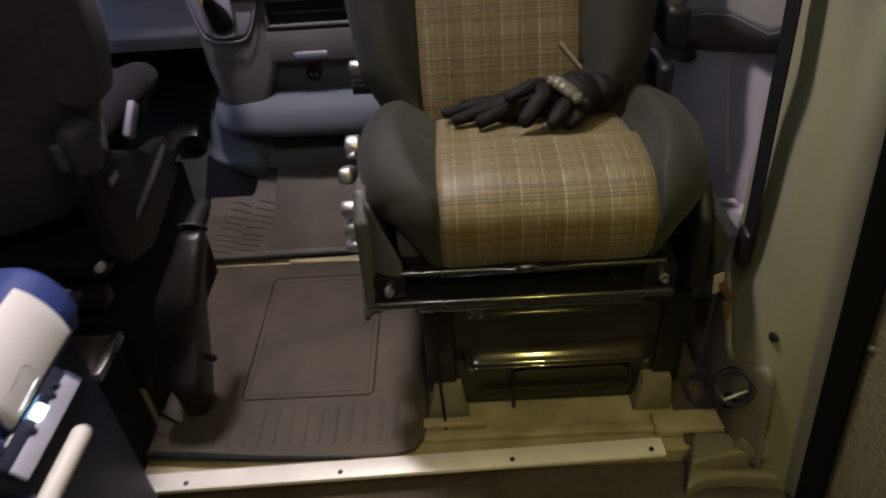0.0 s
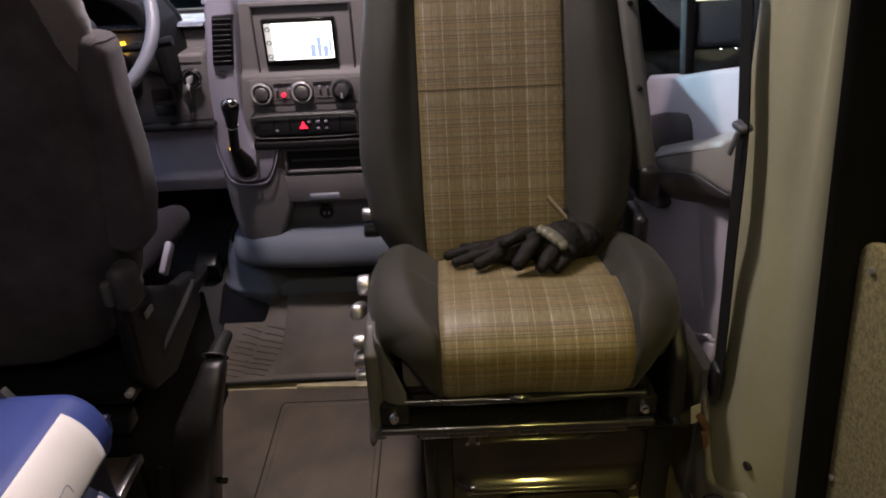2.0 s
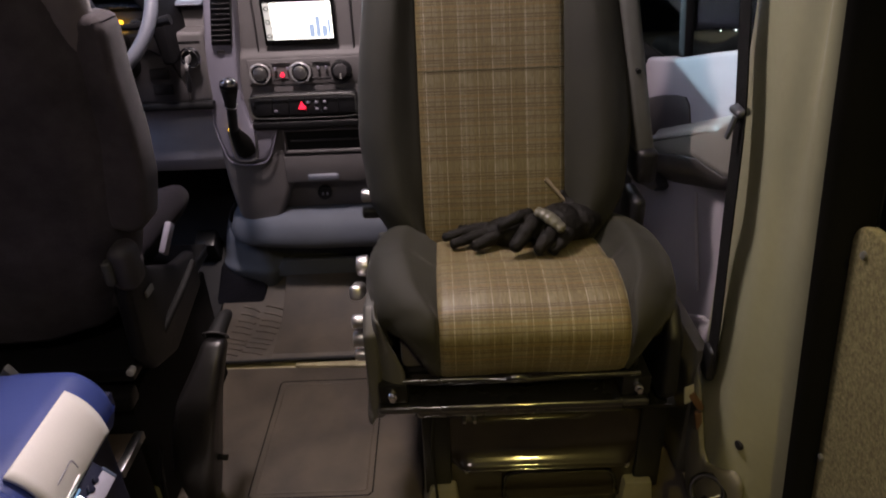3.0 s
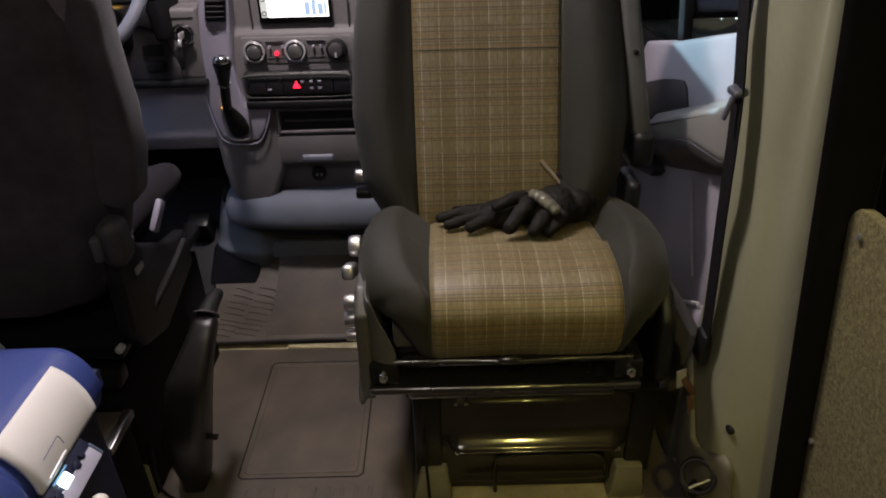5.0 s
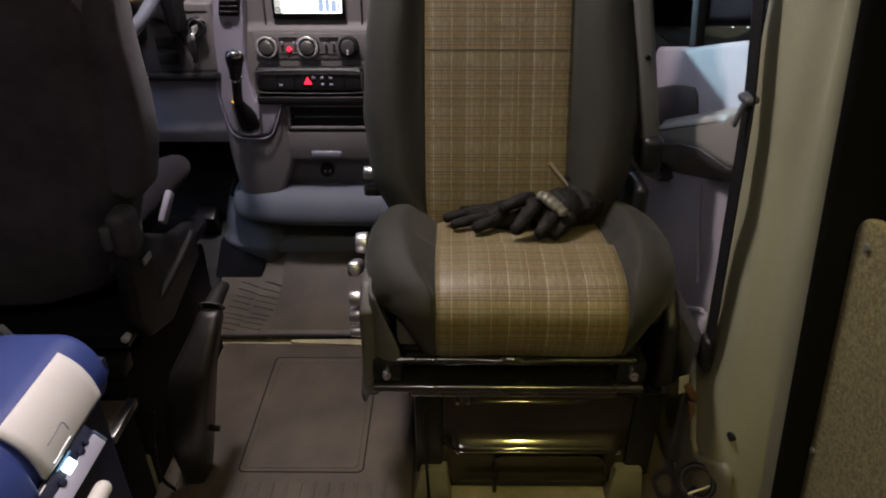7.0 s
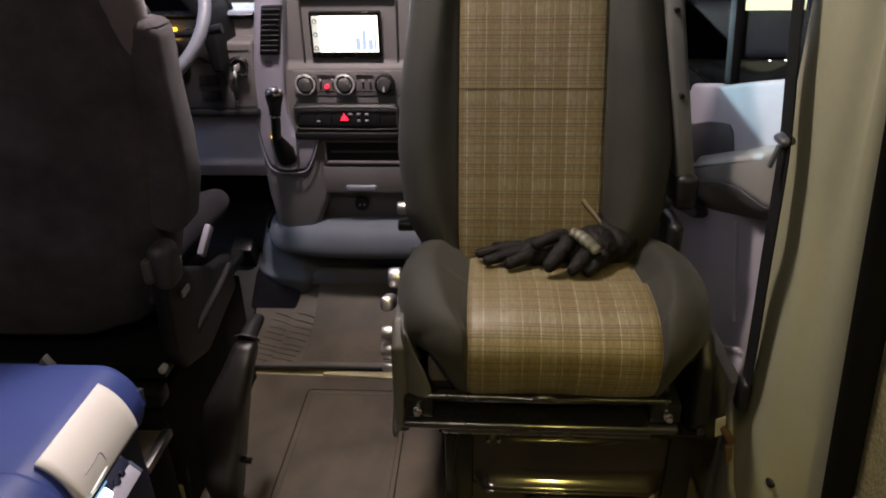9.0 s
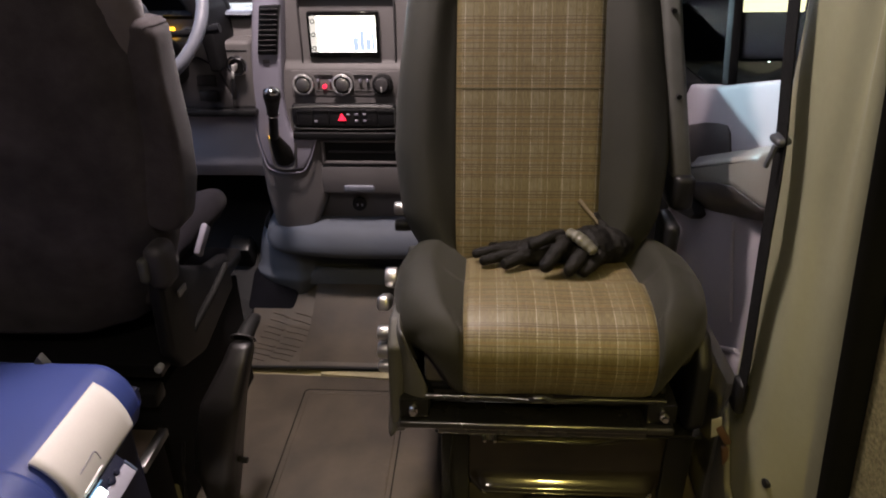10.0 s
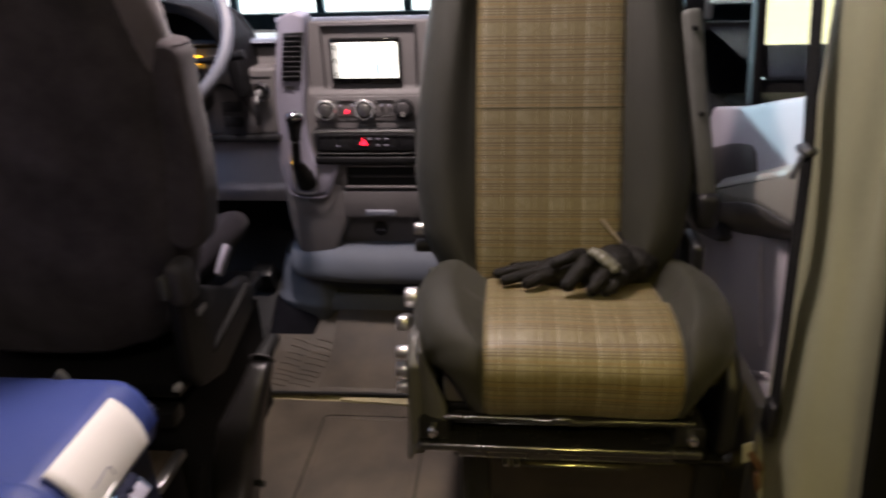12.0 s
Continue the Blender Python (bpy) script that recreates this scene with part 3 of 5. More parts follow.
# ---- floor mats ----
def floor_mats():
    rear = thing("floor_mat", (-0.2, 1.2, -0.008), "grey rubber floor mat with a grooved square", "floor mat")
    out = [(-0.470, 0.940), (-0.455, 0.931), (-0.25, 0.918), (-0.08, 0.912), (-0.01, 0.914), (0.025, 0.925), (0.043, 0.950), (0.047, 0.98), (0.045, 1.440), (-0.28, 1.459), (-0.47, 1.462), (-0.455, 1.1)]
    part("sheet", prism(out, "z", -0.008, 0.006, 0.005, 3), MAT_RUBBER, rear)
    part("lifted_edge", tube([(-0.462, 0.934, 0.008), (-0.38, 0.927, 0.011), (-0.25, 0.917, 0.007), (-0.08, 0.911, 0.003)], [0.004, 0.007, 0.005, 0.003], 8, 24), RUBBER, rear, "black lifted mat edge")
    # raised border round the middle square
    x0, x1, y0, y1 = -0.303, -0.055, 1.048, 1.402
    c = 0.008
    pts = [(x0 + c, y0), (x1 - c, y0), (x1, y0 + c), (x1, y1 - c), (x1 - c, y1), (x0 + c, y1), (x0, y1 - c), (x0, y0 + c)]
    # thin dark rods paint the shade of a pressed groove
    for i in range(8):
        a, b = pts[i], pts[(i + 1) % 8]
        part("groove", rod((a[0], a[1], 0.0053), (b[0], b[1], 0.0053), 0.0018, seg=8), GROOVE_SHADE, rear, "dark line, a groove's shade put into its colour")
    c2, inset = 0.006, 0.012
    inner = [(x0 + inset + c2, y0 + inset), (x1 - inset - c2, y0 + inset), (x1 - inset, y0 + inset + c2), (x1 - inset, y1 - inset - c2), (x1 - inset - c2, y1 - inset), (x0 + inset + c2, y1 - inset), (x0 + inset, y1 - inset - c2), (x0 + inset, y0 + inset + c2)]
    for i in range(8):
        a, b = inner[i], inner[(i + 1) % 8]
        part("bead", rod((a[0], a[1], 0.0052), (b[0], b[1], 0.0052), 0.0026, seg=8), MAT_RUBBER, rear, "raised rubber bead")
    for k in range(16):
        x = -0.42 + 0.027 * k
        part("rib", rbox(x, x + 0.009, 0.942, 1.025, 0.003, 0.0074, 0.002, 1), MAT_RUBBER, rear)
    front = thing("floor_mat", (-0.25, 1.65, -0.008), "grey rubber mat under the dashboard, its rear edge lifted", "floor mat")
    prof = [(1.487, 0.012), (1.50, 0.017), (1.58, 0.014), (1.65, 0.030), (1.72, 0.066), (1.78, 0.102), (1.78, 0.085), (1.72, 0.050), (1.65, 0.014), (1.58, -0.001), (1.487, -0.001)]
    part("sheet", prism(prof, "x", -0.345, 0.05, 0.002), MAT_RUBBER, front)
    part("ribbed_sheet", prism([(1.487, 0.008), (1.58, 0.006), (1.66, 0.018), (1.75, 0.062), (1.80, 0.095), (1.80, 0.080), (1.75, 0.046), (1.66, 0.004), (1.58, -0.007), (1.487, -0.006)], "x", -0.520, -0.347, 0.002), MAT_RUBBER, front, "grey rubber with pressed hatching")
    part("footwell_sheet", prism([(1.487, 0.004), (1.60, 0.004), (1.74, 0.050), (1.90, 0.18), (2.20, 0.46), (2.20, 0.43), (1.90, 0.15), (1.74, 0.030), (1.60, -0.007), (1.487, -0.007)], "x", -1.0, -0.523, 0.002), RUBBER, front, "black footwell rubber")
    ramp_edge = prism([(1.700, 0.036), (1.74, 0.066), (1.80, 0.110), (1.84, 0.118), (1.84, 0.06), (1.74, 0.02)], "x", -0.540, -0.400, 0.012, 3)
    part("toe_ramp", ramp_edge, FOOT_CARPET, front, "blue black carpet rising to the console")
    rng = random.Random(5)

    def rib_z(y):
        return 0.001 + float(np.interp(y, [1.487, 1.58, 1.66, 1.75, 1.80], [0.008, 0.006, 0.018, 0.062, 0.095]))

    for k in range(9):
        y, x = 1.515 + 0.0215 * k + rng.uniform(-0.002, 0.002), -0.492 + 0.004 * k
        for a, b in ((0.0, 0.052 + rng.uniform(-0.006, 0.006)), (0.064, 0.122)):
            part("rib", tube([(x + a, y + 0.010, rib_z(y + 0.010)), (x + (a + b) / 2, y + 0.004, rib_z(y + 0.004)), (x + b, y - 0.006, rib_z(y - 0.006))], 0.0034, 8, 8, 0.7), MAT_RUBBER, front)
    part("edge_bead", tube([(-0.47, 1.483, 0.008), (-0.2, 1.482, 0.012), (0.04, 1.481, 0.009)], 0.0045, 8, 12), RUBBER, front, "black lifted mat edge")


floor_mats()


# ---- passenger seat, turned to face the living area ----
SEAT_X = 0.213
CUSHION = [(1.335, 0.440), (1.27, 0.462), (1.19, 0.478), (1.11, 0.489), (1.04, 0.490), (0.990, 0.479), (0.964, 0.456), (0.956, 0.430), (0.960, 0.396), (0.976, 0.362)]
BACK = [(1.255, 0.420), (1.262, 0.47), (1.280, 0.54), (1.315, 0.65), (1.348, 0.755), (1.372, 0.83), (1.410, 0.94), (1.445, 1.04), (1.475, 1.095), (1.52, 1.115)]


def profile(points, n):
    p = spline([(0, *q) for q in points], n)
    run = [0.0]
    for a, b in zip(p, p[1:]):
        run.append(run[-1] + (b - a).length)
    norm = []
    for k in range(n):
        d = (p[min(k + 1, n - 1)] - p[max(k - 1, 0)]).normalized()
        norm.append(Vector((0, d.z, -d.y)))
    return p, run, norm


def cushion_fn(c_points, halves, humps, drop, roll, sign, centre, half_in, mid, n=72, tuck=0.0, front_roll=0.0):
    """A padded form along a section: a flat middle of constant width, and a bolster each side that swells, rolls over and drops."""
    p, run, norm = profile(c_points, n)
    keys = np.linspace(0, n - 1, len(halves))

    def fn(u, v):
        k = int(v)
        hw, hump = float(np.interp(k, keys, halves)), float(np.interp(k, keys, humps))
        a, s = abs(u), (1 if u >= 0 else -1)
        w = max(0.0, a - 1.0)
        x, d = centre + u * half_in, 0.0
        if w > 0:
            x0, x1 = centre + s * half_in, mid + s * hw
            r = min(roll + front_roll * step(0.45, 0.75, k / n), 0.92 * abs(x1 - x0))
            if w < 0.5:
                x, d = x0 + (x1 - s * r - x0) * w / 0.5, hump * step(0.0, 0.5, w)
            elif w < 0.85:
                q = (w - 0.5) / 0.35 * math.pi / 2
                x, d = x1 - s * r * (1 - math.sin(q)), hump - r * (1 - math.cos(q))
            else:
                x, d = x1 - s * 0.012 * ((w - 0.85) / 0.15) ** 2, hump - r - drop * (w - 0.85) / 0.15
        d -= 0.004 * math.exp(-((a - 1.0) / 0.03) ** 2)
        d -= tuck * step(1.105, 1.135, p[k].y) * (1 - step(0.0, 0.50, w))
        d += 0.003 * math.sin(11 * run[k] + 2 * u) * math.cos(2.3 * u)
        q = p[k] + sign * norm[k] * d
        return (x, q.y, q.z), (x, run[k])

    return fn


def seat_cover(fn, n, parent, base_name):
    vs = list(range(n))
    thicken(part(base_name + "_centre", sheet(fn, [i / 12 - 1 for i in range(25)], vs), PLAID, parent, "olive plaid cloth with pale threads", angle=80), 0.008, 0)
    for s in (-1, 1):
        us = [s * (1 + i / 26) for i in range(27)]
        thicken(part(base_name + "_bolster", sheet(fn, us, vs), SEAT_CLOTH, parent, "charcoal cloth side bolster", angle=80), 0.008, 0)
        seam = [Vector(fn(s * 1.0, v)[0]) for v in vs[1:-1:4]]
        part("piping", tube(seam, 0.0016, 6, 60), THREAD if s > 0 else SEAT_CLOTH, parent, "pale seam thread" if s > 0 else "")


def passenger_seat():
    seat = thing("passenger_seat", (SEAT_X, 1.2, -0.008), "swivelled van seat in olive plaid and charcoal cloth", "seat")
    fn = cushion_fn(CUSHION, [0.230, 0.252, 0.262, 0.260, 0.247, 0.230, 0.213, 0.194, 0.175, 0.163], [0.022, 0.026, 0.028, 0.028, 0.026, 0.021, 0.014, 0.007, 0.002, 0.0], 0.06, 0.058, 1, 0.243, 0.152, 0.2335, tuck=0.013, front_roll=0.04)
    seat_cover(fn, 72, seat, "cushion")
    row = min(range(72), key=lambda k: abs(fn(0, k)[0][1] - 1.157))
    part("cushion_seam", tube([Vector(fn(u, row)[0]) + Vector((0, 0, 0.0005)) for u in np.linspace(-0.99, 0.99, 25)], 0.0022, 8, 60, 0.8), SEAM_BROWN, seat, "dark seam across the cushion")
    part("cushion_pan", prism([(1.34, 0.36), (1.34, 0.43), (1.1, 0.46), (1.02, 0.455), (0.985, 0.42), (0.985, 0.37)], "x", 0.03, 0.42, 0.01), BLACK_CLOTH, seat, "black underside of the cushion")
    bf = cushion_fn(BACK, [0.16, 0.205, 0.240, 0.254, 0.249, 0.240, 0.226, 0.210, 0.185, 0.15], [0.015, 0.022, 0.026, 0.026, 0.026, 0.026, 0.024, 0.02, 0.01, 0.0], 0.045, 0.055, -1, 0.2035, 0.1345, 0.2105)
    seat_cover(bf, 72, seat, "backrest")
    part("backrest_shell", prism([(1.30, 0.42), (1.345, 0.65), (1.40, 0.83), (1.45, 0.96), (1.50, 1.10), (1.56, 1.10), (1.53, 0.98), (1.48, 0.80), (1.44, 0.62), (1.39, 0.42)], "x", 0.0, 0.415, 0.02, 3), SEAT_CLOTH, seat, "charcoal cloth back")
    part("cross_seam", tube([Vector(bf(u, 32)[0]) + Vector((0, -0.002, 0)) for u in np.linspace(-0.99, 0.99, 25)], 0.0028, 8, 60, 0.8), SEAM_BROWN, seat, "dark cross seam")
    # side covers with adjusting wheels
    left = [(0.985, 0.262), (0.975, 0.30), (0.980, 0.44), (1.02, 0.472), (1.15, 0.455), (1.34, 0.44), (1.36, 0.36), (1.30, 0.33), (1.02, 0.31), (1.005, 0.262)]
    cover = part("side_cover", prism(left, "x", -0.028, -0.004, 0.007, 3), COVER_PLASTIC, seat, "dark grey plastic side cover")
    lefts = [(0.264, -0.036, -0.026), (0.285, -0.034, -0.014), (0.305, -0.032, 0.010), (0.318, -0.031, 0.032), (0.37, -0.029, 0.036), (0.40, -0.026, 0.026), (0.44, -0.019, 0.010), (0.475, -0.011, -0.001)]

    def corner(q, z):
        x0, x1 = (float(np.interp(z, [a[0] for a in lefts], [a[i] for a in lefts])) for i in (1, 2))
        a = q * math.pi / 2
        return (x1 - (x1 - x0) * math.sin(a), 0.972 + 0.006 * q + 0.062 * (1 - math.cos(a)), z), (q, z)

    thicken(part("front_cover", sheet(corner, np.linspace(0, 1, 14), np.linspace(0.264, 0.475, 22)), COVER_PLASTIC, seat, "dark grey rounded plastic front cover", angle=80), 0.004, 0)
    for y, z, r in ((1.165, 0.463, 0.020), (1.045, 0.425, 0.013), (1.040, 0.394, 0.016), (1.035, 0.364, 0.011)):
        part("adjusting_wheel", rod((-0.030, y, z), (-0.052, y, z), r, r * 0.9, 20, 0.004), SATIN_SILVER, cover, "silver adjusting wheel")
    part("adjusting_lever", rbox(-0.060, -0.036, 1.09, 1.15, 0.425, 0.452, 0.008, 3, (-25, 0, 0)), SATIN_SILVER, cover, "silver adjusting lever")
    right = [(0.975, 0.30), (0.985, 0.41), (1.02, 0.45), (1.15, 0.47), (1.34, 0.45), (1.36, 0.30), (1.2, 0.27), (1.0, 0.27)]
    part("side_cover", prism(right, "x", 0.462, 0.488, 0.010, 3), BLACK_PLASTIC, seat, "dark grey plastic side cover")
    for x0, x1, z in ((-0.050, -0.036, 0.535), (-0.050, -0.036, 0.50)):
        part("recliner_wheel", rod((x0, 1.31, z), (x1 + 0.02, 1.31, z), 0.013, seg=20, r_edge=0.004), SATIN_SILVER if z > 0.51 else BLACK_PLASTIC, seat, "backrest wheel")
    part("recliner_cover", rbox(0.458, 0.485, 1.24, 1.33, 0.44, 0.535, 0.012, 3), BLACK_PLASTIC, seat, "black hinge cover")
    # raised armrest at the door side
    arm = rbox(-0.017, 0.017, -0.030, 0.030, -0.185, 0.175, 0.010, 3)
    arm.transform(pose(0.468, 1.36, 0.75, -14, -8, 0))
    rest = part("armrest", arm, ARM_GREY, seat, "raised grey armrest")
    for z in (0.752, 0.893):
        part("bolt_hole", rod((0.467 - 0.14 * (z - 0.752), 1.32 + 0.24 * (z - 0.752), z), (0.467 - 0.14 * (z - 0.752), 1.335 + 0.24 * (z - 0.752), z), 0.0045, seg=12), RUBBER, rest, "dark bolt hole")
    part("armrest_hinge", rbox(0.470, 0.512, 1.28, 1.36, 0.545, 0.615, 0.014, 3), BLACK_PLASTIC, seat, "black armrest hinge")
    # rails and cross bars
    part("cross_bar", tube([(0.032, 0.972, 0.354), (0.15, 0.970, 0.355), (0.19, 0.966, 0.356), (0.222, 0.962, 0.358), (0.26, 0.966, 0.356), (0.30, 0.970, 0.355), (0.418, 0.972, 0.354)], 0.0048, 12, 40), BAR_BLACK, seat, "gloss black release bar")
    part("release_grip", tube([(0.198, 0.968, 0.357), (0.206, 0.965, 0.360), (0.217, 0.964, 0.361), (0.228, 0.965, 0.360), (0.236, 0.968, 0.357)], [0.005, 0.0075, 0.0078, 0.0075, 0.005], 12, 20), BAR_BLACK, seat, "thicker grip of the release bar")
    part("pan_front", rbox(0.035, 0.42, 0.985, 1.30, 0.33, 0.372, 0.004), GLOSS_BLACK, seat, "gloss black seat pan")
    for x in (0.014, 0.413):
        part("slide_rail", rbox(x - 0.024, x + 0.024, 0.966, 1.36, 0.312, 0.350, 0.004), BLACK_STEEL, seat, "black slide rail")
        part("bolt", join(rod((x, 0.968, 0.337), (x, 0.952, 0.337), 0.0085, seg=6, r_edge=0.0015), rod((x, 0.955, 0.337), (x, 0.946, 0.337), 0.005, seg=12)), CHROME, seat, "bright bolt")
    part("swivel_plate", join(rbox(-0.012, 0.435, 0.955, 1.38, 0.296, 0.311, 0.006, 5), rbox(0.05, 0.40, 0.975, 1.36, 0.268, 0.292, 0.006)), BAR_BLACK, seat, "gloss black swivel plate")
    return seat


passenger_seat()


def seat_box():
    """Pressed steel box under the swivel, on cream brackets."""
    box = thing("seat_box", (0.27, 1.2, -0.008), "gloss black pressed steel seat box on cream brackets", "seat box")
    # front sheet: its section runs from the top lip over a bulge and a bead to the toe
    sec = [(1.03, 0.268), (1.0, 0.265), (0.992, 0.261), (0.990, 0.258), (0.995, 0.254), (1.003, 0.248), (1.006, 0.235), (1.008, 0.20), (1.0075, 0.180), (1.004, 0.164), (0.9975, 0.1545), (0.9895, 0.147), (0.983, 0.142), (0.980, 0.138), (0.9805, 0.1360), (0.9825, 0.1342), (0.9808, 0.1325), (0.9812, 0.1305), (0.988, 0.1280), (1.003, 0.124), (1.010, 0.10), (1.012, 0.05), (1.010, 0.026), (1.03, 0.022)]
    curve = spline([(0, y, z) for y, z in sec], 150)
    xs = np.linspace(0.100, 0.446, 30)

    def face(x, v):
        p = curve[int(v)]
        e = min(x - 0.100, 0.446 - x)
        soft = step(0.0, 0.03, e)
        top_bulge = 0.013 * math.exp(-((p.z - 0.241) / 0.006) ** 2) * step(0.135, 0.172, x) * step(0.358, 0.312, x)
        return (x, 1.012 + (p.y - 1.012) * soft - top_bulge, p.z), (x, v)

    part("front_panel", sheet(face, list(xs), list(range(150))), BOX_PAINT, box, angle=80)
    part("side_frame", rbox(0.054, 0.104, 1.004, 1.42, 0.05, 0.262, 0.006), BLACK_STEEL, box)
    part("side_frame", rbox(0.442, 0.490, 1.004, 1.42, 0.05, 0.262, 0.006), BLACK_STEEL, box)
    part("top_plate", rbox(0.045, 0.495, 0.990, 1.42, 0.258, 0.268, 0.003), GLOSS_BLACK, box)
    part("inner_box", rbox(0.10, 0.445, 1.02, 1.42, 0.0, 0.255, 0.004), BLACK_STEEL, box)
    part("slot_rim", tube([(0.203, 1.004, 0.006), (0.202, 1.005, 0.060), (0.204, 1.005, 0.088), (0.218, 1.003, 0.103), (0.26, 1.002, 0.106), (0.33, 1.002, 0.106), (0.385, 1.002, 0.105), (0.404, 1.004, 0.085), (0.413, 1.006, 0.040)], 0.0042, 8, 60), GLOSS_BLACK, box, "raised rim of the lower opening")
    for x in (0.132, 0.42):
        part("bolt", rod((x, 1.0, 0.131), (x, 0.984, 0.131), 0.006, seg=6, r_edge=0.001), SATIN_SILVER, box, "bare steel bolt")
    for x in (0.110, 0.128):
        part("bolt", rod((x + 0.02, 1.0, 0.246), (x + 0.02, 0.986, 0.246), 0.0030, seg=6), SATIN_SILVER, box, "bare steel bolt")
    for x0, x1, x2, x3 in ((0.049, 0.119, 0.064, 0.112), (0.419, 0.482, 0.424, 0.474)):
        part("foot_bracket", prism([(x0 - 0.004, -0.008), (x1 + 0.002, -0.008), (x1, 0.010), (x3, 0.078), (x2, 0.078), (x0, 0.010)], "y", 0.990, 1.06, 0.005, 2), FOOT_PAINT, box, "cream steel foot bracket")
    part("cable", tube([(0.078, 1.000, 0.26), (0.070, 0.992, 0.18), (0.074, 0.990, 0.10), (0.078, 0.982, 0.02), (0.080, 0.960, 0.0)], 0.003, 6, 24), RUBBER, box, "thin black cable")
    return box


seat_box()
single("side_carpet", prism([(0.486, 0.915), (0.515, 0.905), (0.565, 0.935), (0.575, 1.30), (0.490, 1.30)], "z", -0.008, 0.004, 0.004, 2), FLOOR_CARPET, "dark grey carpet strip between seat box and pillar", "carpet", "structure")
single("tag", rbox(0.505, 0.523, 0.992, 0.994, 0.262, 0.310, 0.0005, 1, (10, -14, 12)), PAPER, "white printed tag on the seat belt stalk", "tag")
single("belt_stalk", join(rbox(0.522, 0.535, 0.992, 1.002, 0.244, 0.292, 0.004, 2, (0, -32, 0)), rbox(0.534, 0.547, 0.992, 1.004, 0.198, 0.242, 0.005, 2, (0, -12, 0))), ORANGE_TAG, "orange brown buckle stalk beside the seat", "belt stalk")
single("floor_trim", prism([(-0.28, 1.4620), (0.05, 1.4425), (0.05, 1.4780), (-0.28, 1.4720)], "z", -0.008, 0.0075, 0.002), FLOOR_PAINT, "dirty cream painted floor edge between the rubber mats", "floor trim", "structure")


# ---- seat belt ----
def ribbon(points, width, n=40, turn=(0.0, 1.0, 0.0), thick=0.0018):
    pts = spline(points, n)
    bm = bmesh.new()
    rows = []
    for k, p in enumerate(pts):
        d = (pts[min(k + 1, n - 1)] - pts[max(k - 1, 0)]).normalized()
        side = Vector(turn)
        side = (side - d * side.dot(d)).normalized()
        out = side.cross(d)
        rows.append([bm.verts.new(p + a * side * width / 2 + b * out * thick / 2) for a, b in ((-1, -1), (1, -1), (1, 1), (-1, 1))])
    for a, b in zip(rows, rows[1:]):
        for i in range(4):
            bm.faces.new((a[i], a[(i + 1) % 4], b[(i + 1) % 4], b[i]))
    bm.faces.new(rows[0])
    bm.faces.new(rows[-1][::-1])
    return bm


def seat_belt():
    belt = thing("seat_belt", (0.52, 0.97, 0.35), "black webbing seat belt hanging on the cream pillar", "seat belt")
    part("webbing", ribbon([(0.508, 1.16, 1.40), (0.509, 1.04, 0.98), (0.510, 1.010, 0.87), (0.510, 0.985, 0.79), (0.510, 0.974, 0.73), (0.511, 0.967, 0.66), (0.519, 0.974, 0.577), (0.528, 0.974, 0.435), (0.533, 0.980, 0.37)], 0.040, 60, turn=(0.07, 1, 0)), BELT, belt)
    part("keeper", join(rbox(0.499, 0.518, 0.966, 1.000, 0.781, 0.792, 0.005, 3, (0, -18, 0)), rbox(0.494, 0.499, 0.970, 0.980, 0.750, 0.782, 0.002, 2, (0, 14, 0))), KEEPER_GREY, belt, "blue grey plastic belt keeper")
    part("anchor", rbox(0.524, 0.540, 0.964, 0.998, 0.335, 0.395, 0.007, 3), BLACK_PLASTIC, belt, "black anchor plate with bolt")
    return belt


seat_belt()


# ---- gloves on the seat ----
CREASES = bpy.data.textures.new("creases", "CLOUDS")
CREASES.noise_scale, CREASES.noise_depth = 0.012, 2


def glove(name_label, place, fingers, palm, guard, strap):
    g = thing("glove", place, name_label, "glove", "pair of gloves on the seat")

    # slides points along the camera's rays, so the glove fits that view
    def fit_to_view(p):
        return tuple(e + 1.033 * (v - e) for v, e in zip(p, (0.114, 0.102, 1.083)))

    body = [ball(fit_to_view(at), size, turn) for at, size, turn in palm] + [tube([fit_to_view(p) for p in pts], [1.02 * r for r in radii], 12, 18, 0.9) for pts, radii in fingers] + [ball(fit_to_view(pts[-1]), (1.01 * radii[-1],) * 3) for pts, radii in fingers]
    ob = part("leather", join(*body), LEATHER, g, "creased black leather")
    mod = ob.modifiers.new("skin", "REMESH")
    mod.mode, mod.voxel_size, mod.use_smooth_shade = "VOXEL", 0.0022, True
    smooth = ob.modifiers.new("soft", "SMOOTH")
    smooth.factor, smooth.iterations = 0.5, 2
    crease = ob.modifiers.new("creases", "DISPLACE")
    crease.texture, crease.strength, crease.mid_level = CREASES, 0.0035, 0.5
    for pts in guard:
        swell = [0.007, 0.0115, 0.0108, 0.0135, 0.0124, 0.0140, 0.0126, 0.0135, 0.0112, 0.0118, 0.006]
        part("knuckle_guard", tube([fit_to_view(p) for p in pts], swell, 14, 60, 0.75), GUARD, g, "grey moulded knuckle guard")
    for pts in strap:
        part("strap", tube([fit_to_view(p) for p in pts], [0.011, 0.0085, 0.0075, 0.0085], 10, 16, 0.6), TAB, g, "tan leather strap end")
    return g


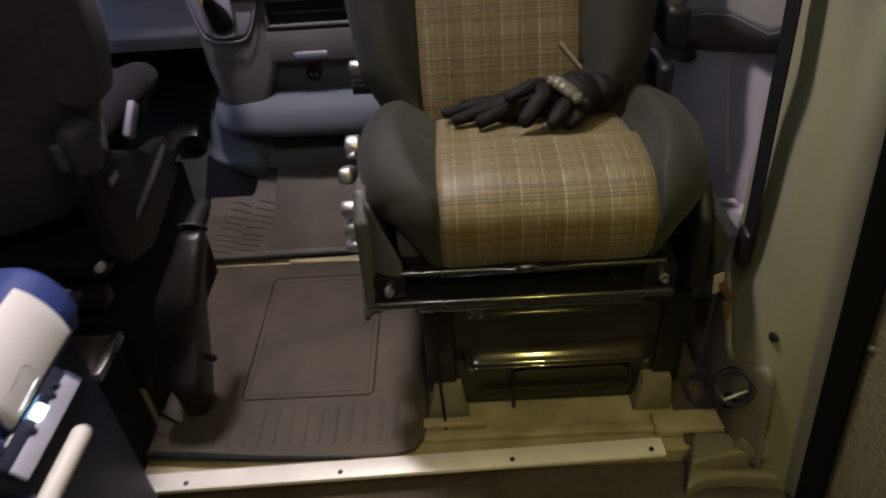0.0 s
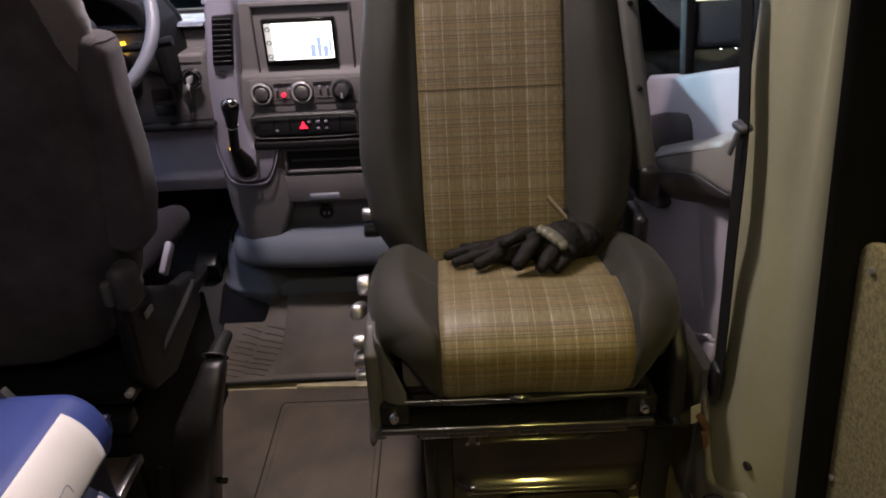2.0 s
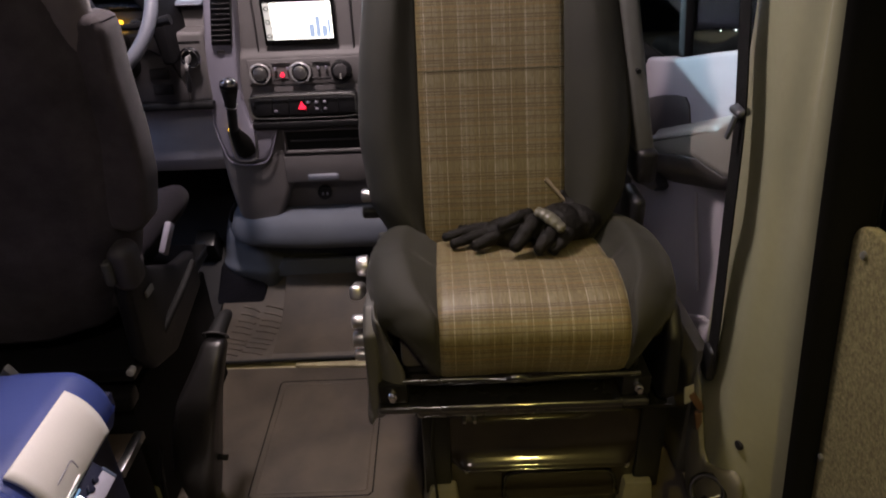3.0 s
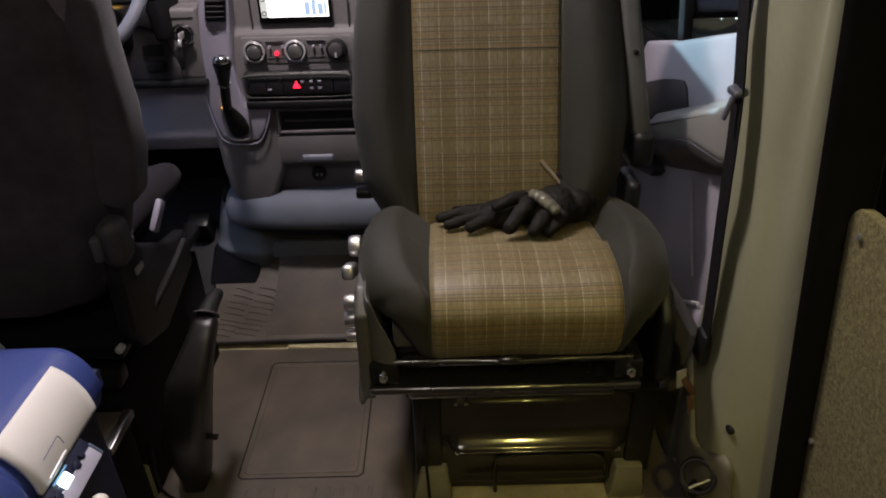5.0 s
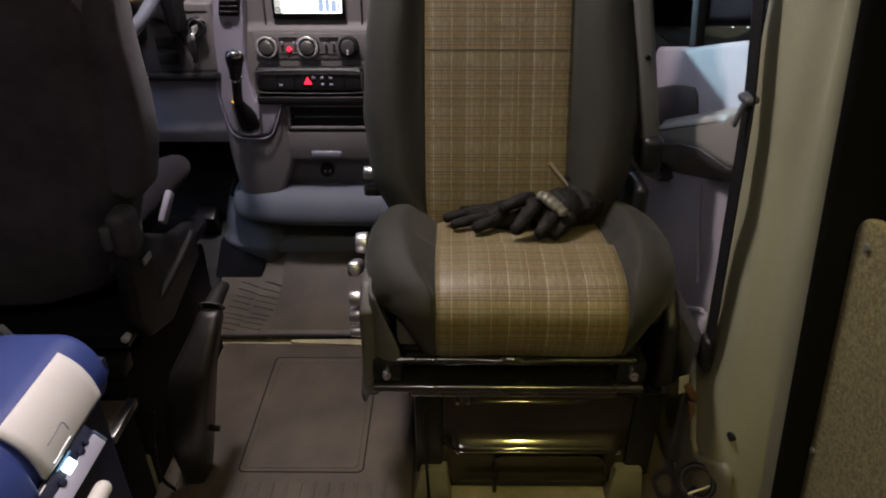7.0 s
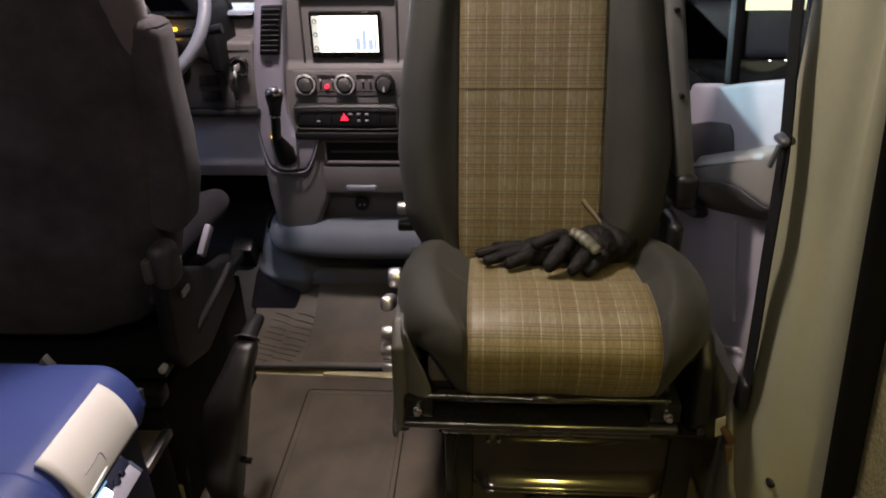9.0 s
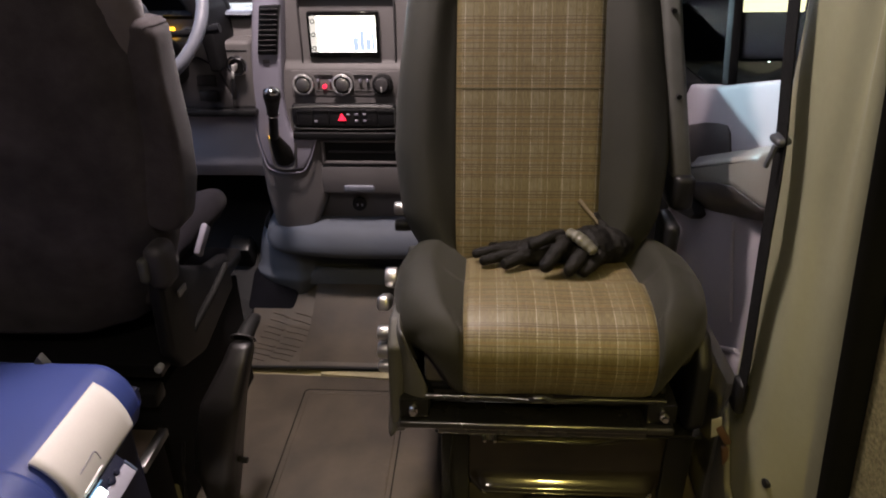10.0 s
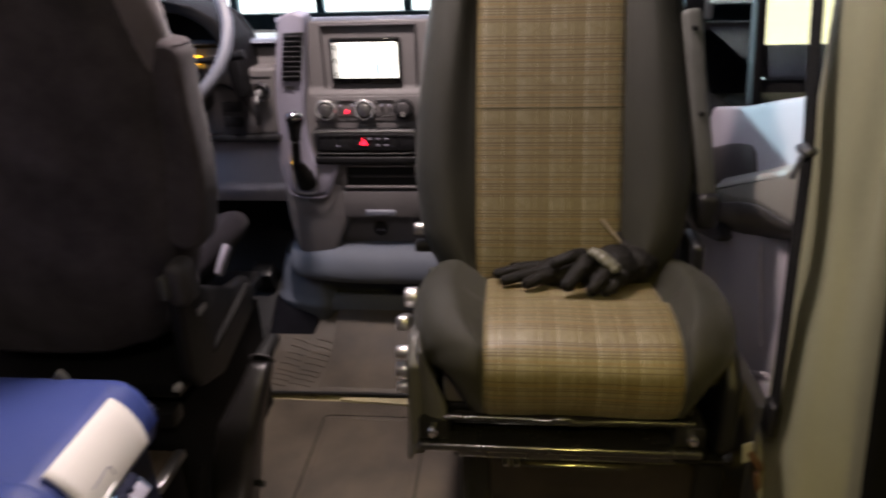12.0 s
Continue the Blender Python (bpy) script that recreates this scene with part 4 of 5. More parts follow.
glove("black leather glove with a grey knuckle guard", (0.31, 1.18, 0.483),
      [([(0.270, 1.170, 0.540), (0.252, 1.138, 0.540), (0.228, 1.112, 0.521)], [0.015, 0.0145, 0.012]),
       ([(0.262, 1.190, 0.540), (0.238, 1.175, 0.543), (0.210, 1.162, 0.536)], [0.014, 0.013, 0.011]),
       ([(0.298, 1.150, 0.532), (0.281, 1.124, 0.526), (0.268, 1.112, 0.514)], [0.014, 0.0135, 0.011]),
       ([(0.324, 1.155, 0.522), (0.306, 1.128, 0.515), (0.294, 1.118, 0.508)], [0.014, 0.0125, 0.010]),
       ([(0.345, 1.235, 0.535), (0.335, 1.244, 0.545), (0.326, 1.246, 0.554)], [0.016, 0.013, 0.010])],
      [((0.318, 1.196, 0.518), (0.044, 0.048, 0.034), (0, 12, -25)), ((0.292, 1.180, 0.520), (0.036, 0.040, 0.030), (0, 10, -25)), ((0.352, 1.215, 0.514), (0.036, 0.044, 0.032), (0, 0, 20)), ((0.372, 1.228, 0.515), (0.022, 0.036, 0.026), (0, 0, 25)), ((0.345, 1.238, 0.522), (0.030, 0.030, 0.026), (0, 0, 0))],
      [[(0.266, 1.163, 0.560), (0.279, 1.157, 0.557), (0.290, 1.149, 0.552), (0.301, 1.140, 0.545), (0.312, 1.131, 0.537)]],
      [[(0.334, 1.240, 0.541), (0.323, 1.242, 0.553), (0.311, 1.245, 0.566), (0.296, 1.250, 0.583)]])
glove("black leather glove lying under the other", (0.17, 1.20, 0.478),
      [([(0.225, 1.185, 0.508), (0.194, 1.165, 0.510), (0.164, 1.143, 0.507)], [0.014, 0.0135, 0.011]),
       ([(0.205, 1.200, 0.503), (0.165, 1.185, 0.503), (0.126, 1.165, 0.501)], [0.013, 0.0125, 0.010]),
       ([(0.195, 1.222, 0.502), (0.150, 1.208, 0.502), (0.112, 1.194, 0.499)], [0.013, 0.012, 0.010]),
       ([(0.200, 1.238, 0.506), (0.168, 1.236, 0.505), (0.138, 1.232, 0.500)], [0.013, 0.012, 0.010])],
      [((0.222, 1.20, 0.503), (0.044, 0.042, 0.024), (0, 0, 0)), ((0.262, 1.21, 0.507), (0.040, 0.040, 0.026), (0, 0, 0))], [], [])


# ---- driver's seat, seen from behind ----
def driver_seat():
    seat = thing("driver_seat", (-0.68, 1.2, -0.008), "black cloth driver's seat facing the windscreen, armrest raised", "seat")
    mid = -0.682
    rear = [(1.085, 0.40), (1.060, 0.48), (1.045, 0.60), (1.030, 0.74), (1.012, 0.88), (0.995, 1.0), (0.985, 1.10), (1.00, 1.16), (1.05, 1.18)]
    pr, run, norm = profile(rear, 60)
    halves = [0.225, 0.250, 0.290, 0.308, 0.300, 0.285, 0.262, 0.22, 0.18]
    keys = np.linspace(0, 59, len(halves))

    def fn(u, v):
        k = int(v)
        hw = float(np.interp(k, keys, halves))
        a = abs(u)
        d = -0.018 * step(0.45, 0.75, a) + 0.02 * (1 - a * a) - 0.075 * max(0.0, (a - 0.75) / 0.25) ** 2
        q = pr[k] - norm[k] * d
        return (mid + u * hw, q.y, q.z), (u * hw, run[k])

    thicken(part("backrest_rear", sheet(fn, np.linspace(-1, 1, 41), range(60)), BLACK_CLOTH, seat, "black cloth back", angle=80), 0.006, 0)
    part("backrest_front", prism([(1.10, 0.42), (1.085, 0.60), (1.06, 0.88), (1.04, 1.10), (1.07, 1.17), (1.13, 1.15), (1.16, 0.90), (1.20, 0.62), (1.24, 0.50), (1.20, 0.42)], "x", mid - 0.235, mid + 0.235, 0.03, 4), BLACK_CLOTH, seat)
    side = [(-0.475, 1.135, 0.52), (-0.452, 1.130, 0.66), (-0.432, 1.120, 0.80), (-0.416, 1.105, 0.90), (-0.416, 1.09, 0.98), (-0.440, 1.07, 1.08)]
    part("side_bolster", tube(side, [0.020, 0.026, 0.032, 0.042, 0.042, 0.03], 16, 36), LIT_SIDE_CLOTH, seat, "rounded cloth edge, light put into its pale grey")
    # raised armrest, wider towards its hinge
    arm = [(-0.438, 0.880), (-0.425, 0.917), (-0.405, 0.926), (-0.365, 0.926), (-0.350, 0.912), (-0.352, 0.84), (-0.348, 0.745), (-0.352, 0.668), (-0.369, 0.596), (-0.395, 0.585), (-0.428, 0.596), (-0.430, 0.70), (-0.428, 0.80)]
    part("armrest", prism(arm, "y", 1.076, 1.150, 0.016, 4), BLACK_CLOTH, seat, "raised black cloth armrest")
    part("cushion", prism([(1.10, 0.40), (1.12, 0.46), (1.30, 0.48), (1.46, 0.50), (1.52, 0.48), (1.52, 0.42), (1.46, 0.38)], "x", -0.92, -0.490, 0.03, 4), SHADED_CLOTH, seat)
    part("cushion_bolster", tube([(-0.468, 1.20, 0.480), (-0.452, 1.28, 0.505), (-0.448, 1.36, 0.510), (-0.462, 1.44, 0.49)], [0.018, 0.030, 0.034, 0.026], 16, 28), SHADED_CLOTH, seat, "rounded cushion bolster")
    # recliner cover, wheels, lever
    cov = [(1.03, 0.38), (1.04, 0.50), (1.06, 0.545), (1.10, 0.55), (1.13, 0.50), (1.24, 0.44), (1.33, 0.42), (1.33, 0.34), (1.15, 0.30), (1.06, 0.33)]
    cover = part("side_cover", prism(cov, "x", -0.432, -0.405, 0.010, 3), BLACK_PLASTIC, seat, "black plastic side cover")
    part("recliner_cap", rbox(-0.424, -0.384, 1.028, 1.085, 0.505, 0.586, 0.019, 5), DASH_DARK, seat, "rounded hinge cap")
    part("hinge_plate", rbox(-0.428, -0.412, 1.020, 1.040, 0.525, 0.568, 0.006, 3), ARM_GREY, seat, "grey hinge plate edge")
    lever = rbox(-0.006, 0.006, -0.014, 0.014, -0.030, 0.030, 0.004, 2)
    lever.transform(pose(-0.402, 1.215, 0.508, -40, 12, 0))
    part("lever", lever, DASH_TRIM, cover, "light grey adjusting lever")
    part("label", rbox(-0.404, -0.4, 1.085, 1.115, 0.462, 0.474, 0.0005, 1), PAPER, cover, "small white label")
    # base frame and box
    part("rail", rbox(-0.90, -0.43, 1.02, 1.46, 0.335, 0.365, 0.005), BLACK_STEEL, seat, "black slide rails")
    part("bolt", rod((-0.427, 1.022, 0.364), (-0.427, 1.006, 0.364), 0.0075, seg=6, r_edge=0.002), BRIGHT_RING, seat, "bright bolt")
    part("bolt", rod((-0.475, 1.012, 0.318), (-0.475, 1.0, 0.318), 0.005, seg=6), SATIN_SILVER, seat, "dull bolt")
    part("crossbar", rbox(-0.90, -0.44, 1.00, 1.04, 0.285, 0.318, 0.006), BLACK_STEEL, seat, "black cross bar")
    part("base_box", rbox(-0.92, -0.445, 1.015, 1.45, 0.0, 0.30, 0.006), HOOD_BLACK, seat, "black steel base box")
    part("lower_trim", tube([(-0.438, 1.07, 0.325), (-0.412, 1.12, 0.365), (-0.385, 1.18, 0.415), (-0.375, 1.24, 0.445)], [0.005, 0.007, 0.007, 0.005], 10, 20), RUBBER, seat, "black lower trim edge")
    part("base_foot", prism([(1.02, 0.09), (1.002, 0.088), (0.985, -0.008), (1.05, -0.008), (1.05, 0.09)], "x", -0.480, -0.448, 0.006), CREAM, seat, "cream steel foot bracket")
    return seat


driver_seat()


def handbrake():
    hb = thing("handbrake", (-0.37, 1.06, -0.008), "black handbrake lever with a thick sleeve beside the driver's seat", "handbrake")
    spine = [(1.045, 0.0, 0.030), (1.042, 0.05, 0.038), (1.036, 0.13, 0.043), (1.035, 0.21, 0.043), (1.045, 0.285, 0.036), (1.075, 0.340, 0.025), (1.100, 0.364, 0.019)]
    blade = prism([(y - w * (1 - 0.3 * (z > 0.3)), z + 0.5 * w * (z > 0.3)) for y, z, w in spine] + [(y + w, z - 0.6 * w * (z > 0.3)) for y, z, w in spine[::-1]], "x", -0.030, 0.030, 0.017, 4)
    for v in blade.verts:
        swell = step(0.03, 0.15, v.co.z) * step(0.36, 0.26, v.co.z)
        v.co.x = v.co.x * (0.80 + 0.46 * swell - 0.04 * step(0.3, 0.37, v.co.z)) - 0.382 + 0.200 * v.co.z - 0.013 * swell
    part("sleeve", blade, SOFT_PLASTIC, hb, "thick black sleeve", angle=50)
    part("collar", ring((-0.309, 1.103, 0.366), (0.05, 0.80, 0.6), 0.0215, 0.0018), DASH_DARK, hb, "grey collar edge")
    part("grip", tube([(-0.309, 1.10, 0.364), (-0.306, 1.125, 0.372), (-0.304, 1.150, 0.374), (-0.303, 1.165, 0.370)], [0.017, 0.0145, 0.013, 0.009], 14, 24), RUBBER, hb, "black grip")
    part("pivot_bolt", rod((-0.345, 1.035, 0.140), (-0.312, 1.03, 0.140), 0.006, seg=12, r_edge=0.001), BLACK_STEEL, hb)
    part("cable", tube([(-0.415, 1.01, 0.20), (-0.425, 1.0, 0.12), (-0.42, 0.985, 0.06), (-0.41, 1.0, 0.01)], 0.003, 8, 20), BLACK_STEEL, hb, "thin cable")
    return hb


handbrake()


# ---- dashboard ----
def dashboard():
    dash = thing("dashboard", (-0.22, 1.9, 0.28), "grey plastic van dashboard with radio, heater dials and switches", "dashboard")
    stack = [(1.80, 0.878), (1.772, 0.872), (1.768, 0.72), (1.752, 0.705), (1.744, 0.63), (1.738, 0.53), (1.736, 0.392), (1.764, 0.380), (1.772, 0.30), (1.92, 0.28), (1.92, 0.85)]
    part("centre_console", prism(stack, "x", -0.372, 0.02, 0.006, 2), DASH_GREY, dash)
    part("passenger_side", prism([(1.93, 0.70), (1.90, 0.68), (1.89, 0.60), (1.92, 0.45), (2.1, 0.42), (2.1, 0.69)], "x", 0.02, 0.60, 0.02, 3), DASH_GREY, dash)
    part("driver_side", prism([(1.83, 0.822), (1.80, 0.815), (1.77, 0.70), (1.765, 0.60), (2.05, 0.58), (2.05, 0.80)], "x", -1.08, -0.43, 0.015, 3), DASH_GREY, dash)
    part("top_pad", prism([(1.778, 0.874), (1.79, 0.882), (1.90, 0.868), (2.04, 0.775), (2.44, 0.765), (2.44, 0.745), (2.0, 0.75), (1.88, 0.84)], "x", -0.436, 0.02, 0.005), DASH_TOP, dash, "blue grey dash top")
    part("driver_top_pad", prism([(1.775, 0.826), (1.79, 0.834), (1.95, 0.830), (2.44, 0.765), (2.44, 0.745), (1.9, 0.80)], "x", -1.08, -0.438, 0.005), DASH_TOP, dash, "blue grey driver dash top")
    # unseen passenger half, set low to shape the street light on the door
    part("passenger_top_pad", prism([(1.905, 0.695), (1.92, 0.705), (1.98, 0.712), (2.44, 0.765), (2.44, 0.745), (1.95, 0.68)], "x", 0.02, 0.60, 0.005), DASH_TOP, dash, "blue grey passenger dash top")
    # radio
    sides = [rbox(-0.322, -0.318, 1.7625, 1.772, 0.712, 0.866, 0.0015), rbox(-0.094, -0.090, 1.7625, 1.772, 0.712, 0.866, 0.0015), rbox(-0.322, -0.090, 1.7625, 1.772, 0.862, 0.866, 0.0015), rbox(-0.322, -0.090, 1.7625, 1.772, 0.712, 0.716, 0.0015)]
    part("radio_frame", join(*sides), DASH_DARK, dash, "thin moulded line round the radio")
    radio = part("radio", rbox(-0.300, -0.128, 1.756, 1.79, 0.728, 0.836, 0.005), GLOSS_BLACK, dash, "black double-height radio")
    part("screen", rbox(-0.277, -0.136, 1.7535, 1.758, 0.743, 0.826, 0.001, 1), SCREEN_WHITE, radio, "white lit touch screen")
    part("screen_bar", rbox(-0.292, -0.278, 1.7533, 1.758, 0.743, 0.826, 0.001, 1), SCREEN_GREY, radio, "grey lit key column")
    for z in (0.752, 0.784, 0.814):
        part("screen_key", ring((-0.285, 1.7525, z), (0, 1, 0), 0.0045, 0.001, 16, 6), GLOSS_BLACK, radio)
    for k, (x, w, h) in enumerate(((-0.190, 0.012, 0.030), (-0.174, 0.010, 0.046), (-0.160, 0.012, 0.026), (-0.146, 0.006, 0.040))):
        part("screen_tile", rbox(x, x + w, 1.7527, 1.757, 0.747, 0.747 + h, 0.0005, 1), SCREEN_BLUE, radio, "pale blue screen tile")
    # heater dials
    part("dial_panel", rbox(-0.350, -0.080, 1.7445, 1.756, 0.638, 0.700, 0.004, 2, (-5, 0, 0)), DASH_GREY, dash, "grey heater panel")
    for x in (-0.316, -0.220, -0.124):
        dial = part("dial", join(rod((x, 1.746, 0.669), (x, 1.728, 0.671), 0.0255, 0.024, 32, 0.003)), BLACK_PLASTIC, dash, "black heater dial")
        if x < -0.2:
            part("dial_ring", ring((x, 1.728, 0.671), (0, 1, 0), 0.0228, 0.0032), BRIGHT_RING, dial, "bright dial ring")
            part("dial_cap", rod((x, 1.730, 0.671), (x, 1.721, 0.672), 0.017, 0.0155, 24, 0.003), SATIN_SILVER, dial, "silver dial cap")
        else:
            part("dial_cap", rod((x, 1.730, 0.671), (x, 1.718, 0.672), 0.018, 0.016, 24, 0.003), DASH_DARK, dial)
            part("dial_mark", rbox(x - 0.002, x + 0.002, 1.715, 1.719, 0.656, 0.668, 0.0005, 1), PAPER, dial, "white mark")
    for x0, x1 in ((-0.290, -0.246), (-0.194, -0.150)):
        for z in (0.652, 0.690):
            part("panel_line", rbox(x0, x1, 1.7412, 1.746, z, z + 0.0022, 0.0006, 1, (-5, 0, 0)), DASH_DARK, dash, "dark moulded line between the dials")
    part("warning_light", rod((-0.266, 1.744, 0.664), (-0.266, 1.736, 0.664), 0.0048, seg=12), RED_GLOW, dash, "red warning light")
    for x in (-0.281, -0.251, -0.178, -0.160):
        part("heater_icon", rbox(x - 0.003, x + 0.003, 1.735, 1.742, 0.676, 0.682, 0.0005, 1), DASH_TRIM, dash)
    # switch strip
    strip_ob = part("switch_strip", rbox(-0.352, -0.090, 1.715, 1.745, 0.562, 0.626, 0.014, 4, (-6, 0, 0)), BLACK_PLASTIC, dash, "black switch strip")
    for k in range(6):
        x = -0.335 + 0.040 * k
        part("switch", rbox(x, x + 0.0392, 1.7105, 1.722, 0.574, 0.614, 0.002, 2, (-6, 0, 0)), BLACK_PLASTIC, strip_ob, "dark rocker switch")
    rim = [(-0.336, 1.7125, 0.567), (-0.22, 1.7125, 0.5655), (-0.106, 1.7125, 0.567), (-0.095, 1.711, 0.578), (-0.094, 1.708, 0.607), (-0.104, 1.707, 0.6205), (-0.22, 1.707, 0.6225), (-0.336, 1.707, 0.6205), (-0.348, 1.708, 0.607), (-0.347, 1.711, 0.578), (-0.336, 1.7125, 0.567)]
    part("strip_rim", tube(rim, 0.0017, 8, 90, closed=True), ARM_GREY, strip_ob, "grey raised rim round the switches")
    tri = prism([(-0.233, 0.589), (-0.214, 0.589), (-0.2235, 0.606)], "y", 1.7065, 1.712, 0)
    part("hazard_light", tri, RED_GLOW, strip_ob, "red lit hazard triangle")
    for x, z in ((-0.208, 0.604), (-0.188, 0.604), (-0.168, 0.604), (-0.188, 0.588), (-0.168, 0.588), (-0.288, 0.586)):
        part("switch_mark", rbox(x - 0.004, x + 0.004, 1.7075, 1.712, z - 0.0025, z + 0.0025, 0.0005, 1), DASH_TRIM, strip_ob)
    part("strip_shadow_lip", rbox(-0.352, -0.09, 1.712, 1.74, 0.537, 0.558, 0.006, 3), BLACK_PLASTIC, dash, "black lip under the switch strip")
    # shelf slot, drawer, socket
    slot = part("shelf_frame", join(rbox(-0.287, -0.085, 1.725, 1.745, 0.526, 0.534, 0.003), rbox(-0.287, -0.085, 1.725, 1.745, 0.468, 0.476, 0.003), rbox(-0.287, -0.279, 1.725, 1.745, 0.468, 0.534, 0.003), rbox(-0.095, -0.085, 1.725, 1.745, 0.468, 0.534, 0.003)), DASH_GREY, dash, "grey frame of the open shelf")
    # flat black plate paints the shade inside the open shelf
    part("shelf_shade", rbox(-0.280, -0.09, 1.734, 1.74, 0.474, 0.528, 0.001, 1), RUBBER, slot, "black plate, shade painted inside the shelf")
    part("shelf_bar", rbox(-0.270, -0.10, 1.728, 1.737, 0.498, 0.503, 0.002), DASH_DARK, slot)
    drawer = part("drawer", rbox(-0.292, -0.085, 1.727, 1.745, 0.388, 0.462, 0.004), DASH_GREY, dash, "grey drawer front")
    part("drawer_pull", rbox(-0.237, -0.157, 1.721, 1.735, 0.393, 0.412, 0.006, 3), WHEEL_GREY, drawer, "pale drawer pull")
    sock = part("socket", rod((-0.206, 1.775, 0.343), (-0.206, 1.757, 0.343), 0.020, 0.019, 28, 0.003), BLACK_PLASTIC, dash, "black power socket")
    for x in (-0.213, -0.201):
        part("socket_mark", rbox(x, x + 0.005, 1.7555, 1.758, 0.339, 0.346, 0.0005, 1), DASH_TRIM, sock)
    # silver band with vent, running down round the gear lever
    band = [(-0.412, 0.872), (-0.405, 0.890), (-0.375, 0.902), (-0.347, 0.892), (-0.351, 0.84), (-0.360, 0.75), (-0.371, 0.65), (-0.368, 0.60), (-0.358, 0.545), (-0.302, 0.545), (-0.295, 0.537), (-0.316, 0.484), (-0.333, 0.457), (-0.36, 0.451), (-0.405, 0.453), (-0.428, 0.467), (-0.438, 0.50), (-0.448, 0.56), (-0.446, 0.62), (-0.433, 0.74)]
    trim = part("trim_band", prism(band, "y", 1.722, 1.80, 0.007, 3), DASH_TRIM, dash, "silver grey trim band")
    part("band_edge", tube([(-0.447, 1.718, 0.60), (-0.444, 1.718, 0.54), (-0.436, 1.718, 0.495), (-0.426, 1.717, 0.464), (-0.403, 1.716, 0.450), (-0.362, 1.716, 0.448), (-0.333, 1.717, 0.455), (-0.314, 1.718, 0.485), (-0.294, 1.720, 0.539)], 0.0017, 8, 50), DASH_TRIM, dash, "raised trim edge")
    part("vent", prism([(-0.415, 0.744), (-0.366, 0.744), (-0.349, 0.857), (-0.397, 0.855)], "y", 1.716, 1.74, 0.004), BLACK_PLASTIC, trim, "black air vent")
    for k in range(9):
        z = 0.753 + 0.0115 * k
        lean = 0.156 * (z - 0.744)
        part("slat", rbox(-0.411 + lean, -0.369 + lean, 1.7095, 1.718, z, z + 0.004, 0.001, 1), BLACK_PLASTIC, trim, "dark vent slat")
    part("band_button", rbox(-0.405, -0.388, 1.718, 1.724, 0.724, 0.732, 0.001, 1), DASH_DARK, trim)
    # lower console and plinth
    part("console_side", prism([(-0.440, 0.56), (-0.450, 0.47), (-0.446, 0.38), (-0.434, 0.29), (-0.40, 0.27), (-0.335, 0.27), (-0.315, 0.30), (-0.282, 0.375), (-0.280, 0.545)], "y", 1.733, 1.95, 0.018, 4), DASH_GREY, dash, "rounded console side")
    nose = [(-0.484, 1.95), (-0.483, 1.86), (-0.478, 1.795), (-0.462, 1.750), (-0.432, 1.725), (-0.390, 1.713), (-0.33, 1.702), (-0.24, 1.694), (-0.12, 1.694), (0.02, 1.698)]
    thicken(part("plinth", skirt(nose, [(0.16, 0.303), (0.06, 0.300), (0.035, 0.294), (0.018, 0.283), (0.007, 0.266), (0.001, 0.245), (0.0, 0.228), (0.004, 0.216), (0.014, 0.208), (0.09, 0.200)]), PLINTH_GREY, dash, "blue grey rounded console plinth", angle=80), 0.004, 0)
    foot = [(-0.545, 1.95), (-0.540, 1.88), (-0.525, 1.822), (-0.490, 1.785), (-0.440, 1.768), (-0.400, 1.757), (-0.380, 1.760), (-0.362, 1.776), (-0.335, 1.788), (-0.25, 1.790), (0.02, 1.790)]
    thicken(part("plinth_foot", skirt(foot, [(0.030, 0.235), (0.014, 0.18), (0.006, 0.140), (0.002, 0.124), (-0.006, 0.114), (-0.008, 0.106), (-0.004, 0.098), (0.0, 0.03)]), PLINTH_GREY, dash, "blue grey stepped foot", angle=60), 0.004, 0)
    part("foot_strip", prism([(-0.382, 0.088), (-0.350, 0.137), (0.02, 0.140), (0.02, 0.085)], "y", 1.764, 1.80, 0.004, 2), PLINTH_GREY, dash, "paler strip along the console foot")
    # driver side: knee panel, column shroud, ignition, hood
    part("knee_panel", prism([(1.765, 0.598), (1.745, 0.59), (1.742, 0.46), (1.76, 0.42), (1.95, 0.42), (1.95, 0.60)], "x", -0.90, -0.428, 0.010, 3), KNEE_GREY, dash, "blue grey knee panel")
    part("switch_block", rbox(-0.62, -0.432, 1.72, 1.80, 0.612, 0.775, 0.010, 3), DASH_GREY, dash, "grey panel beside the steering column")
    part("column_shelf", rbox(-0.70, -0.432, 1.70, 1.78, 0.598, 0.616, 0.006), BLACK_PLASTIC, dash, "black column ledge")
    for z in (0.635, 0.672):
        part("side_switch", rbox(-0.568, -0.522, 1.706, 1.73, z, z + 0.026, 0.003), BLACK_PLASTIC, dash, "black switch")
    lock = part("ignition_lock", rod((-0.463, 1.74, 0.722), (-0.463, 1.703, 0.722), 0.017, seg=24), BLACK_PLASTIC, dash, "dark ignition lock")
    part("lock_ring", ring((-0.463, 1.702, 0.722), (0, 1, 0.1), 0.0205, 0.0042), CHROME, lock, "bright ring of the lock")
    key = part("key", join(rbox(-0.466, -0.460, 1.672, 1.704, 0.714, 0.730, 0.002), ball((-0.465, 1.672, 0.708), (0.004, 0.006, 0.010))), BRIGHT_RING, dash, "key in the lock")
    part("key_fob", tube([(-0.466, 1.672, 0.70), (-0.467, 1.672, 0.675), (-0.470, 1.674, 0.65)], [0.002, 0.007, 0.005], 8, 12), BLACK_PLASTIC, dash, "hanging key fob")
